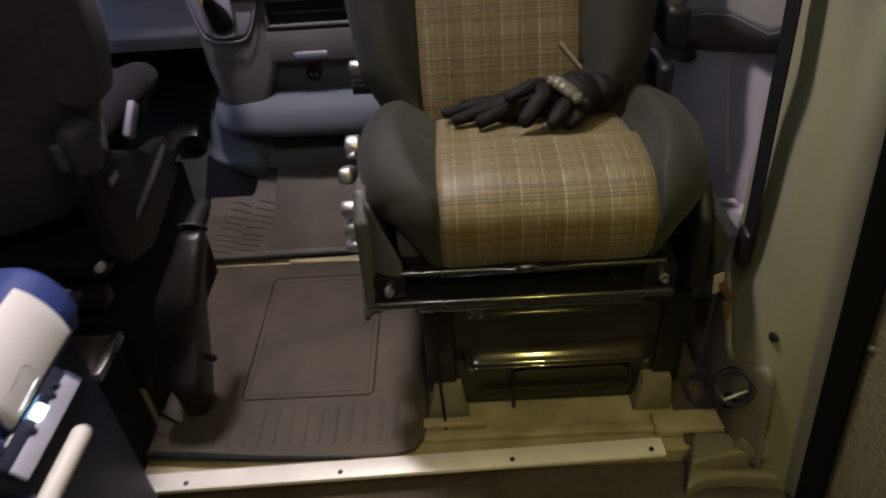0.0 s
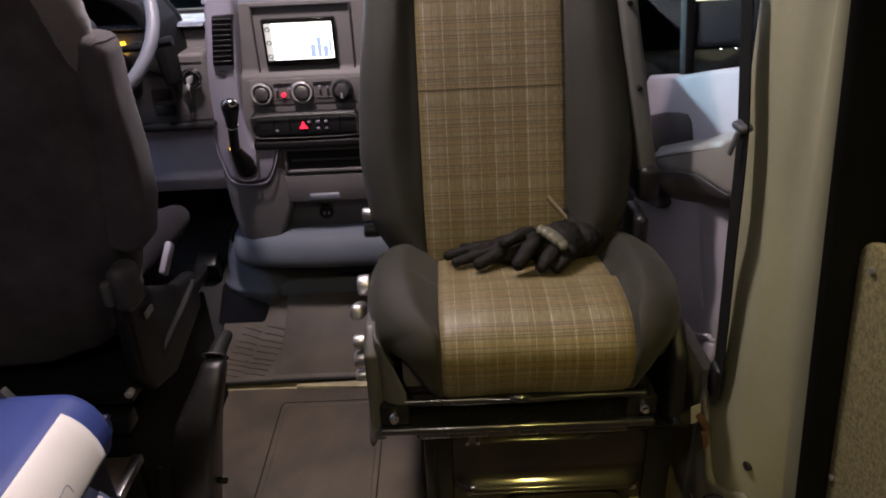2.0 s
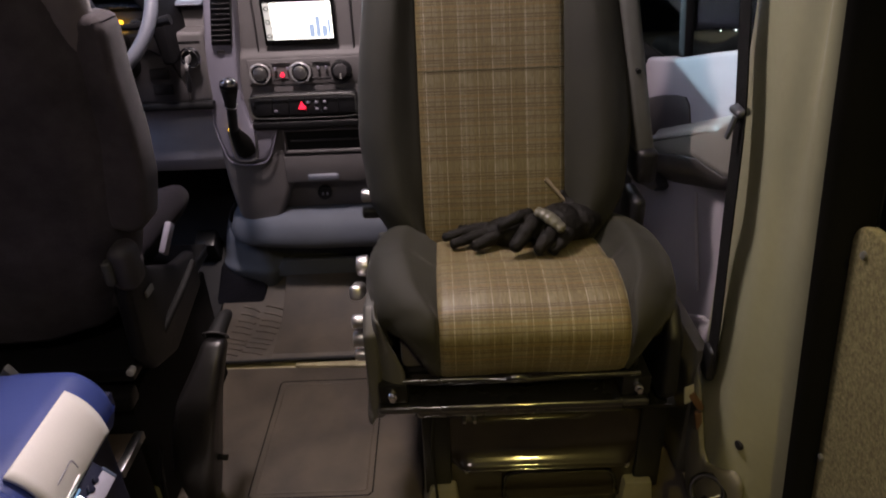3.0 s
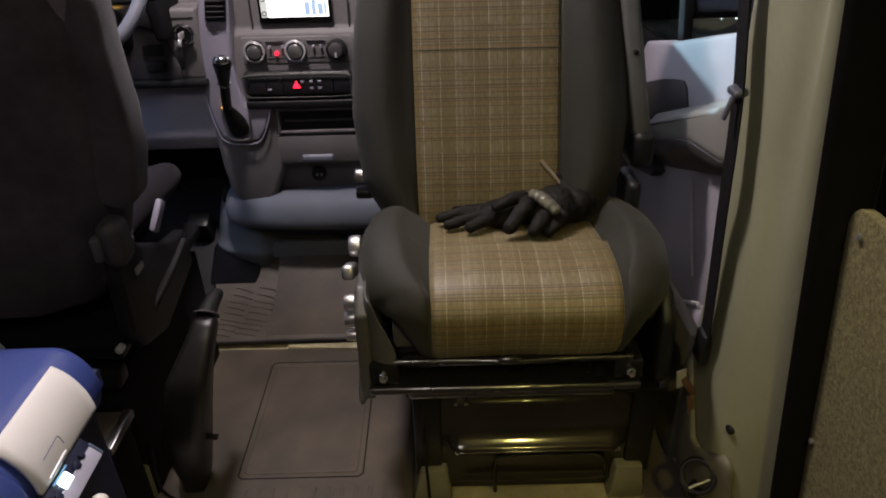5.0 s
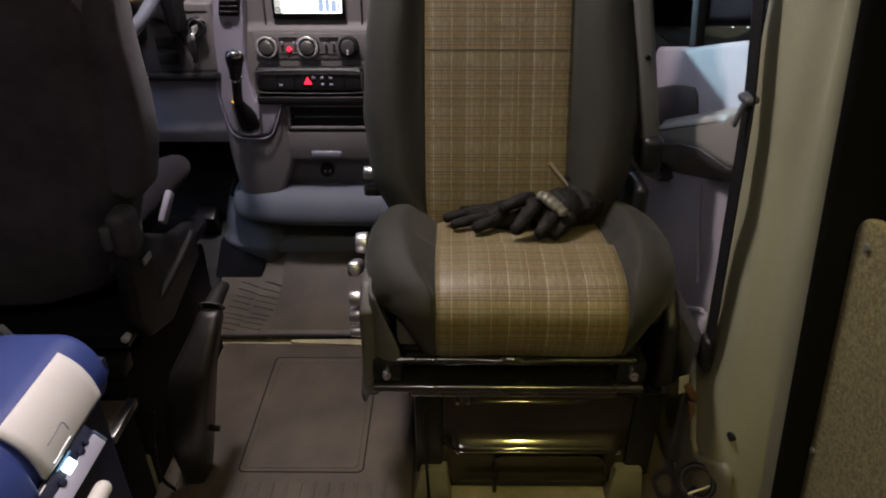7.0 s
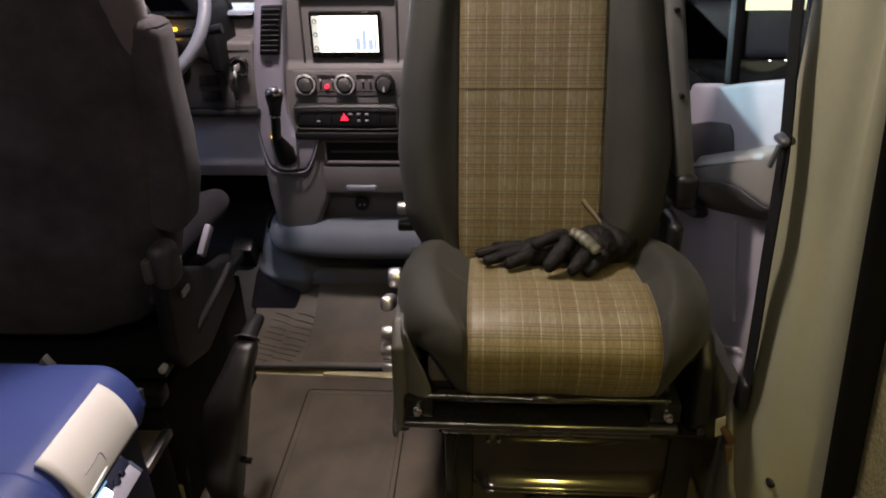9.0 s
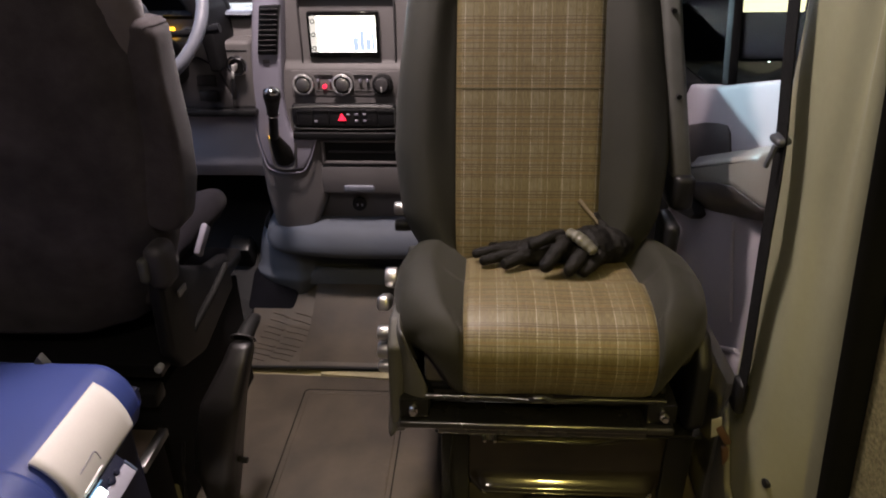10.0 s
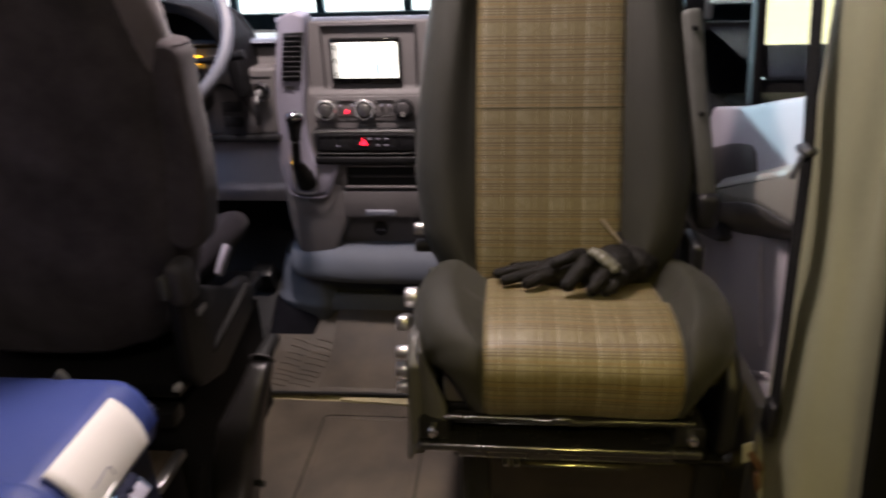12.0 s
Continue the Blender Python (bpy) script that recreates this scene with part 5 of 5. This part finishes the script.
    outer = [(-0.489, 0.715), (-0.491, 0.79), (-0.505, 0.85), (-0.535, 0.895), (-0.585, 0.922), (-0.65, 0.935), (-0.72, 0.930), (-0.79, 0.905), (-0.83, 0.86), (-0.85, 0.80), (-0.85, 0.762)]
    inner = [(-0.83, 0.775), (-0.81, 0.84), (-0.775, 0.88), (-0.72, 0.905), (-0.65, 0.912), (-0.60, 0.90), (-0.56, 0.875), (-0.53, 0.83), (-0.513, 0.715)]
    hood = part("instrument_hood", prism(outer + inner, "y", 1.665, 1.806, 0.006, 3), HOOD_BLACK, dash, "black instrument hood")
    part("hood_back", prism(outer, "y", 1.804, 1.84, 0.012, 3), HOOD_BLACK, hood)
    part("switch_panel", prism([(-0.615, 0.617), (-0.490, 0.617), (-0.488, 0.64), (-0.515, 0.715), (-0.56, 0.74), (-0.615, 0.74)], "y", 1.7125, 1.724, 0.003, 2), DASH_DARK, dash, "dark panel round the switches")
    part("panel_seam", rbox(-0.512, -0.440, 1.7182, 1.724, 0.753, 0.756, 0.001, 1), BLACK_PLASTIC, dash, "dark joint in the panel")
    for x, z, r in ((-0.700, 0.785, 0.040), (-0.598, 0.776, 0.021), (-0.548, 0.768, 0.024)):
        gauge = part("gauge", rod((x, 1.80, z), (x, 1.776, z), r, seg=32), DASH_DARK, dash, "round gauge")
        part("gauge_ring", ring((x, 1.775, z), (0, 1, 0), r, 0.0028), BRIGHT_RING, gauge, "bright gauge ring")
    part("gauge_panel", rbox(-0.652, -0.626, 1.772, 1.80, 0.718, 0.770, 0.003), KNEE_GREY, dash, "pale panel between the gauges")
    part("gauge_light", rbox(-0.654, -0.630, 1.770, 1.78, 0.778, 0.798, 0.001, 1), AMBER_GLOW, dash, "amber lit display")
    part("pedal_bracket", join(rbox(-0.60, -0.54, 1.80, 1.86, 0.12, 0.20, 0.008, 2, (25, 0, 0)), rbox(-0.50, -0.46, 1.82, 1.86, 0.06, 0.16, 0.008, 2, (25, 0, 0))), BLACK_STEEL, dash, "dark pedals")
    return dash


dashboard()


def gear_lever():
    g = thing("gear_lever", (-0.36, 1.69, 0.50), "black gear lever with a bright cap and leather boot", "gear lever")
    frame_pts = [(-0.414, 1.716, 0.545), (-0.408, 1.715, 0.478), (-0.396, 1.713, 0.462), (-0.365, 1.713, 0.462), (-0.353, 1.713, 0.476), (-0.348, 1.715, 0.528)]
    part("boot_frame", tube(frame_pts, 0.0028, 8, 40), SATIN_SILVER, g, "silver boot frame")
    part("boot", tube([(-0.381, 1.730, 0.485), (-0.384, 1.712, 0.510), (-0.388, 1.694, 0.538), (-0.390, 1.684, 0.558)], [0.027, 0.023, 0.015, 0.009], 12, 16), LEATHER, g, "black leather boot")
    part("stick", rod((-0.390, 1.686, 0.553), (-0.366, 1.628, 0.648), 0.0115, seg=16), BLACK_STEEL, g)
    knob = part("knob", tube([(-0.3725, 1.642, 0.624), (-0.369, 1.634, 0.637), (-0.364, 1.622, 0.656), (-0.359, 1.611, 0.675), (-0.357, 1.606, 0.683)], [0.0125, 0.014, 0.0165, 0.0205, 0.0195], 18, 20), BLACK_PLASTIC, g, "black knob")
    part("cap", ball((-0.3565, 1.604, 0.685), (0.0195, 0.0195, 0.012), (-20, 0, 0), 20), CHROME, knob, "bright cap")
    part("knob_ring", ring((-0.3725, 1.642, 0.624), (0.25, -0.6, 1.0), 0.0125, 0.0022, 24, 8), CHROME, knob, "bright lower ring")
    part("gear_light", rod((-0.406, 1.716, 0.546), (-0.406, 1.707, 0.546), 0.0045, seg=12), AMBER_GLOW, g, "amber gear light")
    return g


gear_lever()


def steering_wheel():
    w = thing("steering_wheel", (-0.635, 1.55, 0.86), "grey leather steering wheel at an angle", "steering wheel")
    axis = Vector((0.0, -0.80, 0.60))
    c = Vector((-0.637, 1.52, 0.868))
    part("rim", ring(c, axis, 0.185, 0.0128, 64, 14), WHEEL_GREY, w, "grey leather rim")
    n = axis.normalized()
    side, up = Vector((1, 0, 0)), n.cross(Vector((1, 0, 0)))
    part("hub", ball(c - 0.03 * n, (0.062, 0.055, 0.03), (-37 + 90, 0, 0), 20), BLACK_PLASTIC, w, "black hub")
    for a in (-0.72, math.pi + 0.72, -math.pi / 2):
        d = side * math.cos(a) + up * math.sin(a)
        part("spoke", tube([c - 0.03 * n, c - 0.02 * n + 0.1 * d, c + 0.18 * d], [0.022, 0.015, 0.012], 10, 12, 0.6), BLACK_PLASTIC, w, "dark spoke")
    part("column", rod(c - 0.04 * n, c - 0.26 * n, 0.045, 0.055, 20), BLACK_PLASTIC, w, "black column shroud")
    part("stalk", tube([c - 0.09 * n + 0.04 * side, c - 0.085 * n + 0.12 * side, c - 0.08 * n + 0.19 * side + 0.01 * up], [0.006, 0.008, 0.011], 10, 12), BLACK_PLASTIC, w, "black stalk")
    return w


steering_wheel()


# ---- passenger door ----
def passenger_door():
    door = thing("passenger_door", (0.66, 1.5, -0.05), "closed grey passenger door with armrest and pocket", "door", kind="structure")
    body = [(1.08, -0.05), (1.08, 0.835), (1.30, 0.790), (1.46, 0.745), (1.63, 0.695), (1.85, 0.644), (1.885, 0.60), (1.885, -0.05)]
    part("door_panel", prism(body, "x", 0.64, 0.72, 0.010, 3), DOOR_GREY, door, "light grey door panel")
    part("mirror_corner", prism([(1.887, -0.05), (1.887, 0.60), (1.95, 0.625), (2.45, 0.61), (2.45, -0.05)], "x", 0.645, 0.72, 0.006, 2), HOOD_BLACK, door, "black corner panel below the mirror")
    divider = rbox(0.668, 0.692, 1.672, 1.712, 0.66, 1.4, 0.004)
    divider.transform(Matrix(((1, 0, 0, 0), (0, 1, 0.28, -0.28 * 0.70), (0, 0, 1, 0), (0, 0, 0, 1))))
    part("window_frame", join(divider, rbox(0.65, 0.72, 1.06, 1.13, 0.80, 1.5, 0.01), rbox(0.65, 0.72, 1.10, 2.45, 1.36, 1.86, 0.01), rbox(0.65, 0.72, 2.30, 2.45, 0.62, 1.40, 0.01)), HOOD_BLACK, door, "black window frame")
    pane = part("window_pane", rbox(0.683, 0.688, 1.10, 2.40, 0.64, 1.40, 0), GLASS, door, "clear side window", smooth=False)
    pane.visible_shadow = False
    inner = [(1.565, 0.535), (1.183, 0.698), (1.10, 0.735), (1.10, 0.640), (1.160, 0.611), (1.300, 0.592), (1.403, 0.560), (1.563, 0.520)]
    outer = [(1.72, 0.500), (1.30, 0.674), (1.10, 0.755), (1.10, 0.600), (1.291, 0.529), (1.40, 0.487), (1.53, 0.438), (1.72, 0.375)]
    rest = bmesh.new()
    a = [rest.verts.new((0.582, y, z)) for y, z in inner]
    b = [rest.verts.new((0.645, y, z)) for y, z in outer]
    rest.faces.new(a)
    rest.faces.new(b[::-1])
    for i in range(8):
        rest.faces.new((a[i], b[i], b[(i + 1) % 8], a[(i + 1) % 8]))
    bmesh.ops.recalc_face_normals(rest, faces=rest.faces)
    bmesh.ops.bevel(rest, geom=[e for e in rest.edges if e.calc_face_angle(0) > 0.3], offset=0.010, segments=4, affect="EDGES", profile=0.5)
    # extra dark skin under the armrest, its shade put into the colour
    under = bmesh.new()
    low = [((0.5805, y, z - 0.002), (0.6435, v, w - 0.003)) for (y, z), (v, w) in zip(inner[3:], outer[3:])]
    low[-1] = ((0.581, 1.62, 0.47), low[-1][1])
    tops = [(under.verts.new(p), under.verts.new(q)) for p, q in low]
    for (p, q), (v, w) in zip(tops, tops[1:]):
        under.faces.new((p, v, w, q))
    thicken(part("armrest_shade_skin", under, DOOR_DARK_SHADE, door, "thin dark brown skin, shade painted under the armrest", angle=60), 0.003, 0)
    part("armrest", rest, DOOR_OLIVE, door, "olive grey wedge-shaped door armrest", angle=60)
    # flat dark plate paints a shaded patch on the door panel
    part("door_shade_plate", prism([(1.815, 0.548), (1.68, 0.597), (1.60, 0.620), (1.54, 0.633), (1.515, 0.625), (1.485, 0.580), (1.60, 0.527), (1.766, 0.467), (1.82, 0.50)], "x", 0.636, 0.645, 0.003, 2), DOOR_DARK_SHADE, door, "thin dark plate, shade painted on the door panel")
    part("door_catch", tube([(0.606, 1.76, 0.412), (0.600, 1.66, 0.434), (0.598, 1.57, 0.448)], [0.004, 0.008, 0.005], 10, 16, 0.6), DOOR_GREY, door, "pale door catch lever")
    part("catch_bezel", prism([(1.90, 0.33), (1.88, 0.385), (1.62, 0.425), (1.57, 0.41), (1.60, 0.385), (1.78, 0.335)], "x", 0.612, 0.645, 0.006, 2), DOOR_DARK_SHADE, door, "dark bezel of the door catch")
    part("pocket", prism([(1.10, 0.0), (1.10, 0.31), (1.22, 0.272), (1.30, 0.228), (1.50, 0.12), (1.50, 0.0)], "x", 0.615, 0.645, 0.010, 3), DOOR_GREY, door, "light grey door pocket")
    part("panel_crease", tube([(0.638, 1.405, 0.470), (0.637, 1.36, 0.38), (0.638, 1.313, 0.284)], 0.004, 8, 16), DOOR_GREY, door, "moulded upright crease")
    part("pocket_edge", rod((0.613, 1.205, 0.290), (0.613, 1.318, 0.220), 0.0042, seg=10), DOOR_TRIM, door, "pale pocket edge")
    return door


passenger_door()
left_pane = single("window_left", rbox(-1.17, -1.165, 1.02, 1.88, 0.74, 1.30, 0), GLASS, "clear driver's side window", "window", "structure", smooth=False)
left_pane.visible_shadow = False
screen_pane = single("windscreen", rbox(-1.1, 0.66, 2.44, 2.445, 0.84, 1.66, 0), GLASS, "clear windscreen", "window", "structure", smooth=False)
screen_pane.visible_shadow = False


# ---- cool box and plywood box ----
def cool_box():
    """A lid and body swept along its length, the latch flap wrapped over the front edge."""
    c = thing("cool_box", (-0.56, 0.62, -0.035), "blue electric cool box with a white latch flap and lit display", "cool box")
    x1, y0, y1, top = -0.376, 0.33, 0.872, 0.490
    part("body", rbox(-0.82, x1 - 0.012, y0 + 0.02, y1 - 0.02, -0.035, 0.41, 0.02, 4), SHADED_NAVY, c, "navy body, shade put into its dark colour")
    lid = [(-0.84, 0.405), (-0.84, top - 0.03), (-0.82, top)]
    lid += [(x1 - 0.055 + 0.055 * math.sin(a), top - 0.075 + 0.075 * math.cos(a)) for a in np.linspace(0, math.pi / 2, 10)] + [(x1 - 0.004, 0.402), (x1 - 0.03, 0.402)]
    part("lid", prism(lid, "y", y0, y1, 0.022, 4), COOLER_BLUE, c, "blue lid with rounded edges")

    def flap(u, v):
        a = 0.38 + v * 1.18
        x = x1 - 0.055 + 0.060 * math.sin(min(a, math.pi / 2))
        z = top - 0.075 + 0.080 * math.cos(min(a, math.pi / 2)) - 0.05 * max(0.0, a - math.pi / 2)
        return (x, u, z), (u, v)

    f = part("latch_flap", sheet(flap, np.linspace(0.668, 0.816, 12), np.linspace(0, 1, 24)), COOLER_WHITE, c, "white latch flap", angle=80)
    thicken(f, 0.006, 0)
    groove = [(0.695, 0.69), (0.714, 0.68), (0.729, 0.665), (0.734, 0.70), (0.735, 0.83)]
    part("grip_groove", tube([Vector(flap(u, v)[0]) + Vector((0.0026, 0, 0.0016)) for u, v in groove], 0.0009, 8, 40), DASH_TRIM, f, "dark line of the finger grip")
    part("flap_grip", tube([Vector(flap(u, v)[0]) + Vector((0.0032, 0, 0.001)) for u, v in ((0.688, 0.95), (0.71, 0.935), (0.731, 0.92))], 0.0018, 8, 20), BRIGHT_WHITE, f, "raised edge of the finger grip")
    shoulder = [(-0.83, 0.41), (-0.83, top - 0.02), (-0.81, top + 0.006)]
    shoulder += [(x1 - 0.055 + 0.064 * math.sin(a), top - 0.075 + 0.082 * math.cos(a)) for a in np.linspace(0, math.pi / 2, 12)] + [(x1 + 0.006, 0.402), (x1 - 0.03, 0.402)]
    part("lid_shoulder", prism(shoulder, "y", 0.345, 0.655, 0.010, 3), COOLER_BLUE, c, "raised blue lid band")
    # lit control panel under the flap
    panel = part("control_panel", rbox(-0.010, 0.008, -0.075, 0.066, -0.017, 0.026, 0.004, 2), SHADED_NAVY, None, "navy control panel")
    panel.parent = c
    panel.matrix_local = pose(-0.362 + 0.56, 0.700 - 0.62, 0.392 + 0.035, 0, -40, 0)
    part("panel_strip", rbox(0.006, 0.0105, -0.074, 0.060, -0.0165, 0.004, 0.002, 2), PANEL_PALE, panel, "pale lilac panel strip")
    part("strip_end", rbox(0.006, 0.0100, 0.0605, 0.0655, -0.0165, 0.006, 0.001, 1), PANEL_BLUE, panel, "blue grey strip end")
    for y, z, r in ((0.0405, 0.0065, 0.0042), (0.0260, 0.0060, 0.0055), (-0.0238, 0.0050, 0.0055)):
        part("button", rod((0.008, y, z), (0.013, y, z), r, seg=16, r_edge=0.001), SHADED_NAVY, panel, "dark blue button")
    part("display", rbox(0.008, 0.0118, -0.0095, 0.0105, 0.0015, 0.0155, 0.004, 2), LED_GLOW, panel, "white lit display")
    part("display_frame", rbox(0.008, 0.0095, -0.014, 0.020, 0.0162, 0.0185, 0.001, 1), LED_BLUE, panel, "blue lit edge of the display")
    part("panel_mark", rbox(0.008, 0.0095, -0.052, -0.036, 0.019, 0.0215, 0.001, 1), BRIGHT_WHITE, panel, "small white mark")
    part("carry_bar", join(tube([(-0.335, 0.38, 0.358), (-0.333, 0.55, 0.358), (-0.333, 0.706, 0.356)], 0.0115, 16, 20), ball((-0.333, 0.706, 0.356), (0.0115, 0.0115, 0.0115))), COOLER_WHITE, c, "white carrying bar")
    part("bar_end", rbox(-0.392, -0.338, 0.60, 0.625, 0.325, 0.368, 0.008, 2), SHADED_NAVY, c, "navy bar bracket")
    part("lid_stop", prism([(-0.525, top - 0.01), (-0.497, top - 0.01), (-0.508, top + 0.012)], "y", y1 - 0.016, y1 - 0.002, 0.003), ARM_GREY, c, "small grey lid stop")
    part("hinge_cap", rbox(x1 - 0.030, x1 - 0.006, y1 - 0.030, y1 + 0.004, 0.405, 0.44, 0.006, 2), SHADED_NAVY, c, "grey hinge cap")
    return c


cool_box()


def plywood_box():
    b = thing("storage_box", (-0.6, 0.94, -0.035), "low brown plywood box with aluminium edging", "storage box")
    # sides have their own near-black colour, only the top board is brown
    part("board", rbox(-0.80, -0.445, 0.885, 0.999, -0.035, 0.231, 0.002), DARK_BOARD, b, "near-black board sides")
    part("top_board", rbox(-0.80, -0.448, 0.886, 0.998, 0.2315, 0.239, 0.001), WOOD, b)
    part("edging", rbox(-0.446, -0.430, 0.905, 0.998, 0.229, 0.245, 0.002), SATIN_SILVER, b, "aluminium top edging")
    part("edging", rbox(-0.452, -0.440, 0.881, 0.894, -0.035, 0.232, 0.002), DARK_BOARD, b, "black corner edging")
    return b


plywood_box()


# ---- lamps of the van ----
def lamp_fitting(name, at, size, glass_mat, label):
    f = thing(name, at, label, "ceiling lamp")
    x, y, z = at
    part("housing", rbox(x - size / 2 - 0.02, x + size / 2 + 0.02, y - size / 2 - 0.02, y + size / 2 + 0.02, z - 0.03, z, 0.008, 3), CEILING, f, "white housing")
    part("diffuser", rbox(x - size / 2, x + size / 2, y - size / 2, y + size / 2, z - 0.036, z - 0.031, 0.002), glass_mat, f, "lit diffuser")
    return f


spot = lamp_fitting("reading_spot", (0.44, -0.28, 1.72), 0.05, LAMP_WARM, "small warm reading spot hanging over the sliding door")
part("stem", rod((0.44, -0.28, 1.715), (0.44, -0.28, 1.862), 0.008, seg=12), CEILING, spot, "short grey stem")
lamp_fitting("dome_lamp", (-0.24, 1.34, 1.86), 0.14, LAMP_COOL, "pale dome lamp in the ceiling above the seats")
# unseen fitting added with the fill light for driver's seat and cool box
lamp_fitting("fill_lamp", (-0.12, 0.10, 1.86), 0.16, LAMP_COOL, "pale ceiling lamp added out of view for fill light")

# ---- the street outside ----
single("backdrop", rbox(-4.5, 0.3, 9.0, 9.1, -0.62, 4.2, 0), SHOP_GLOW, "brightly lit shop front across the street", "shop front", "structure")


for x in (-3.3, -2.2, -1.1, -0.35):
    single("shop_mullion", rbox(x - 0.05, x + 0.05, 8.90, 8.995, -0.62, 4.2, 0.01), SHOP_BAR, "blue grey window bar of the lit shop front", "window bar", "structure")
single("shop_sill", rbox(-4.5, 0.3, 8.86, 8.995, -0.62, 0.25, 0.02), SHOP_BAR, "blue grey sill of the shop front", "sill", "structure")


def street_house():
    h = thing("house", (5.5, 8.1, -0.62), "dark house front across the pavement with one lit window", "house")
    part("wall", rbox(2.0, 9.0, 8.0, 8.3, -0.62, 5.0, 0), NIGHT_WALL, h, "dark plastered wall")
    win = part("window", rbox(2.86, 3.56, 7.97, 8.02, -0.10, 1.5, 0.01), SIGN_GLOW, h, "warm lit window")
    part("window_bar", rbox(2.86, 3.56, 7.955, 7.968, 0.70, 0.76, 0.005), NIGHT_WALL, win, "dark glazing bar")
    return h


street_house()


def parked_car():
    car = thing("car", (2.0, 2.0, -0.62), "dark parked car beside the van by night", "car")
    body = [(4.25, -0.42), (4.22, -0.10), (4.05, 0.03), (3.15, 0.16), (2.95, 0.22), (2.15, 0.585), (1.9, 0.61), (0.4, 0.61), (-0.3, 0.30), (-0.9, 0.22), (-0.95, -0.42)]
    part("body", prism(body, "x", 1.15, 2.85, 0.09, 4), CAR_PAINT, car)
    shield = rbox(-0.68, 0.68, -0.36, 0.36, -0.006, 0.006, 0.004)
    shield.transform(pose(2.0, 2.535, 0.430, -24.5, 0, 0))
    part("windscreen", shield, CAR_PAINT, car, "dark windscreen")
    part("side_window", prism([(0.35, 0.26), (0.55, 0.53), (1.9, 0.53), (2.5, 0.27)], "x", 1.135, 1.16, 0.01), CAR_PAINT, car, "dark side window")
    part("wiper", tube([(1.45, 2.93, 0.262), (1.75, 2.80, 0.322), (2.05, 2.68, 0.376)], 0.009, 6, 10), RUBBER, car, "black wiper")
    part("mirror", rbox(0.98, 1.15, 2.10, 2.22, 0.28, 0.42, 0.04, 3), CAR_PAINT, car, "dark wing mirror")
    for y in (0.1, 3.4):
        wheel = part("wheel", rod((1.13, y, -0.31), (1.35, y, -0.31), 0.31, seg=28, r_edge=0.03), RUBBER, car)
        part("rim", rod((1.12, y, -0.31), (1.14, y, -0.31), 0.19, seg=20), SATIN_SILVER, wheel)
    part("headlight", rbox(1.25, 1.60, 4.10, 4.24, -0.14, -0.02, 0.03, 3), CHROME, car, "clear headlight")
    car.location = (2.45, 2.9, -0.62)
    return car


parked_car()


# posts with glowing beads, added to stand in for glints near the car
def added_glint(at):
    x, y, z = at
    g = thing("added_glint", (x, y, -0.62), "added thin dark post with a tiny glowing bead for a glint", "garden light", "garden lights by the house")
    part("post", rod((x, y, -0.62), (x, y, z - 0.008), 0.008, seg=8), RUBBER, g)
    part("bulb", ball((x, y, z), (0.009, 0.006, 0.005), seg=10), LED_GLOW, g, "glowing white bead drawn for a glint")


for place in ((2.30, 6.2, -0.12), (2.58, 6.2, -0.245), (2.71, 6.2, -0.245), (2.50, 6.2, -0.33)):
    added_glint(place)
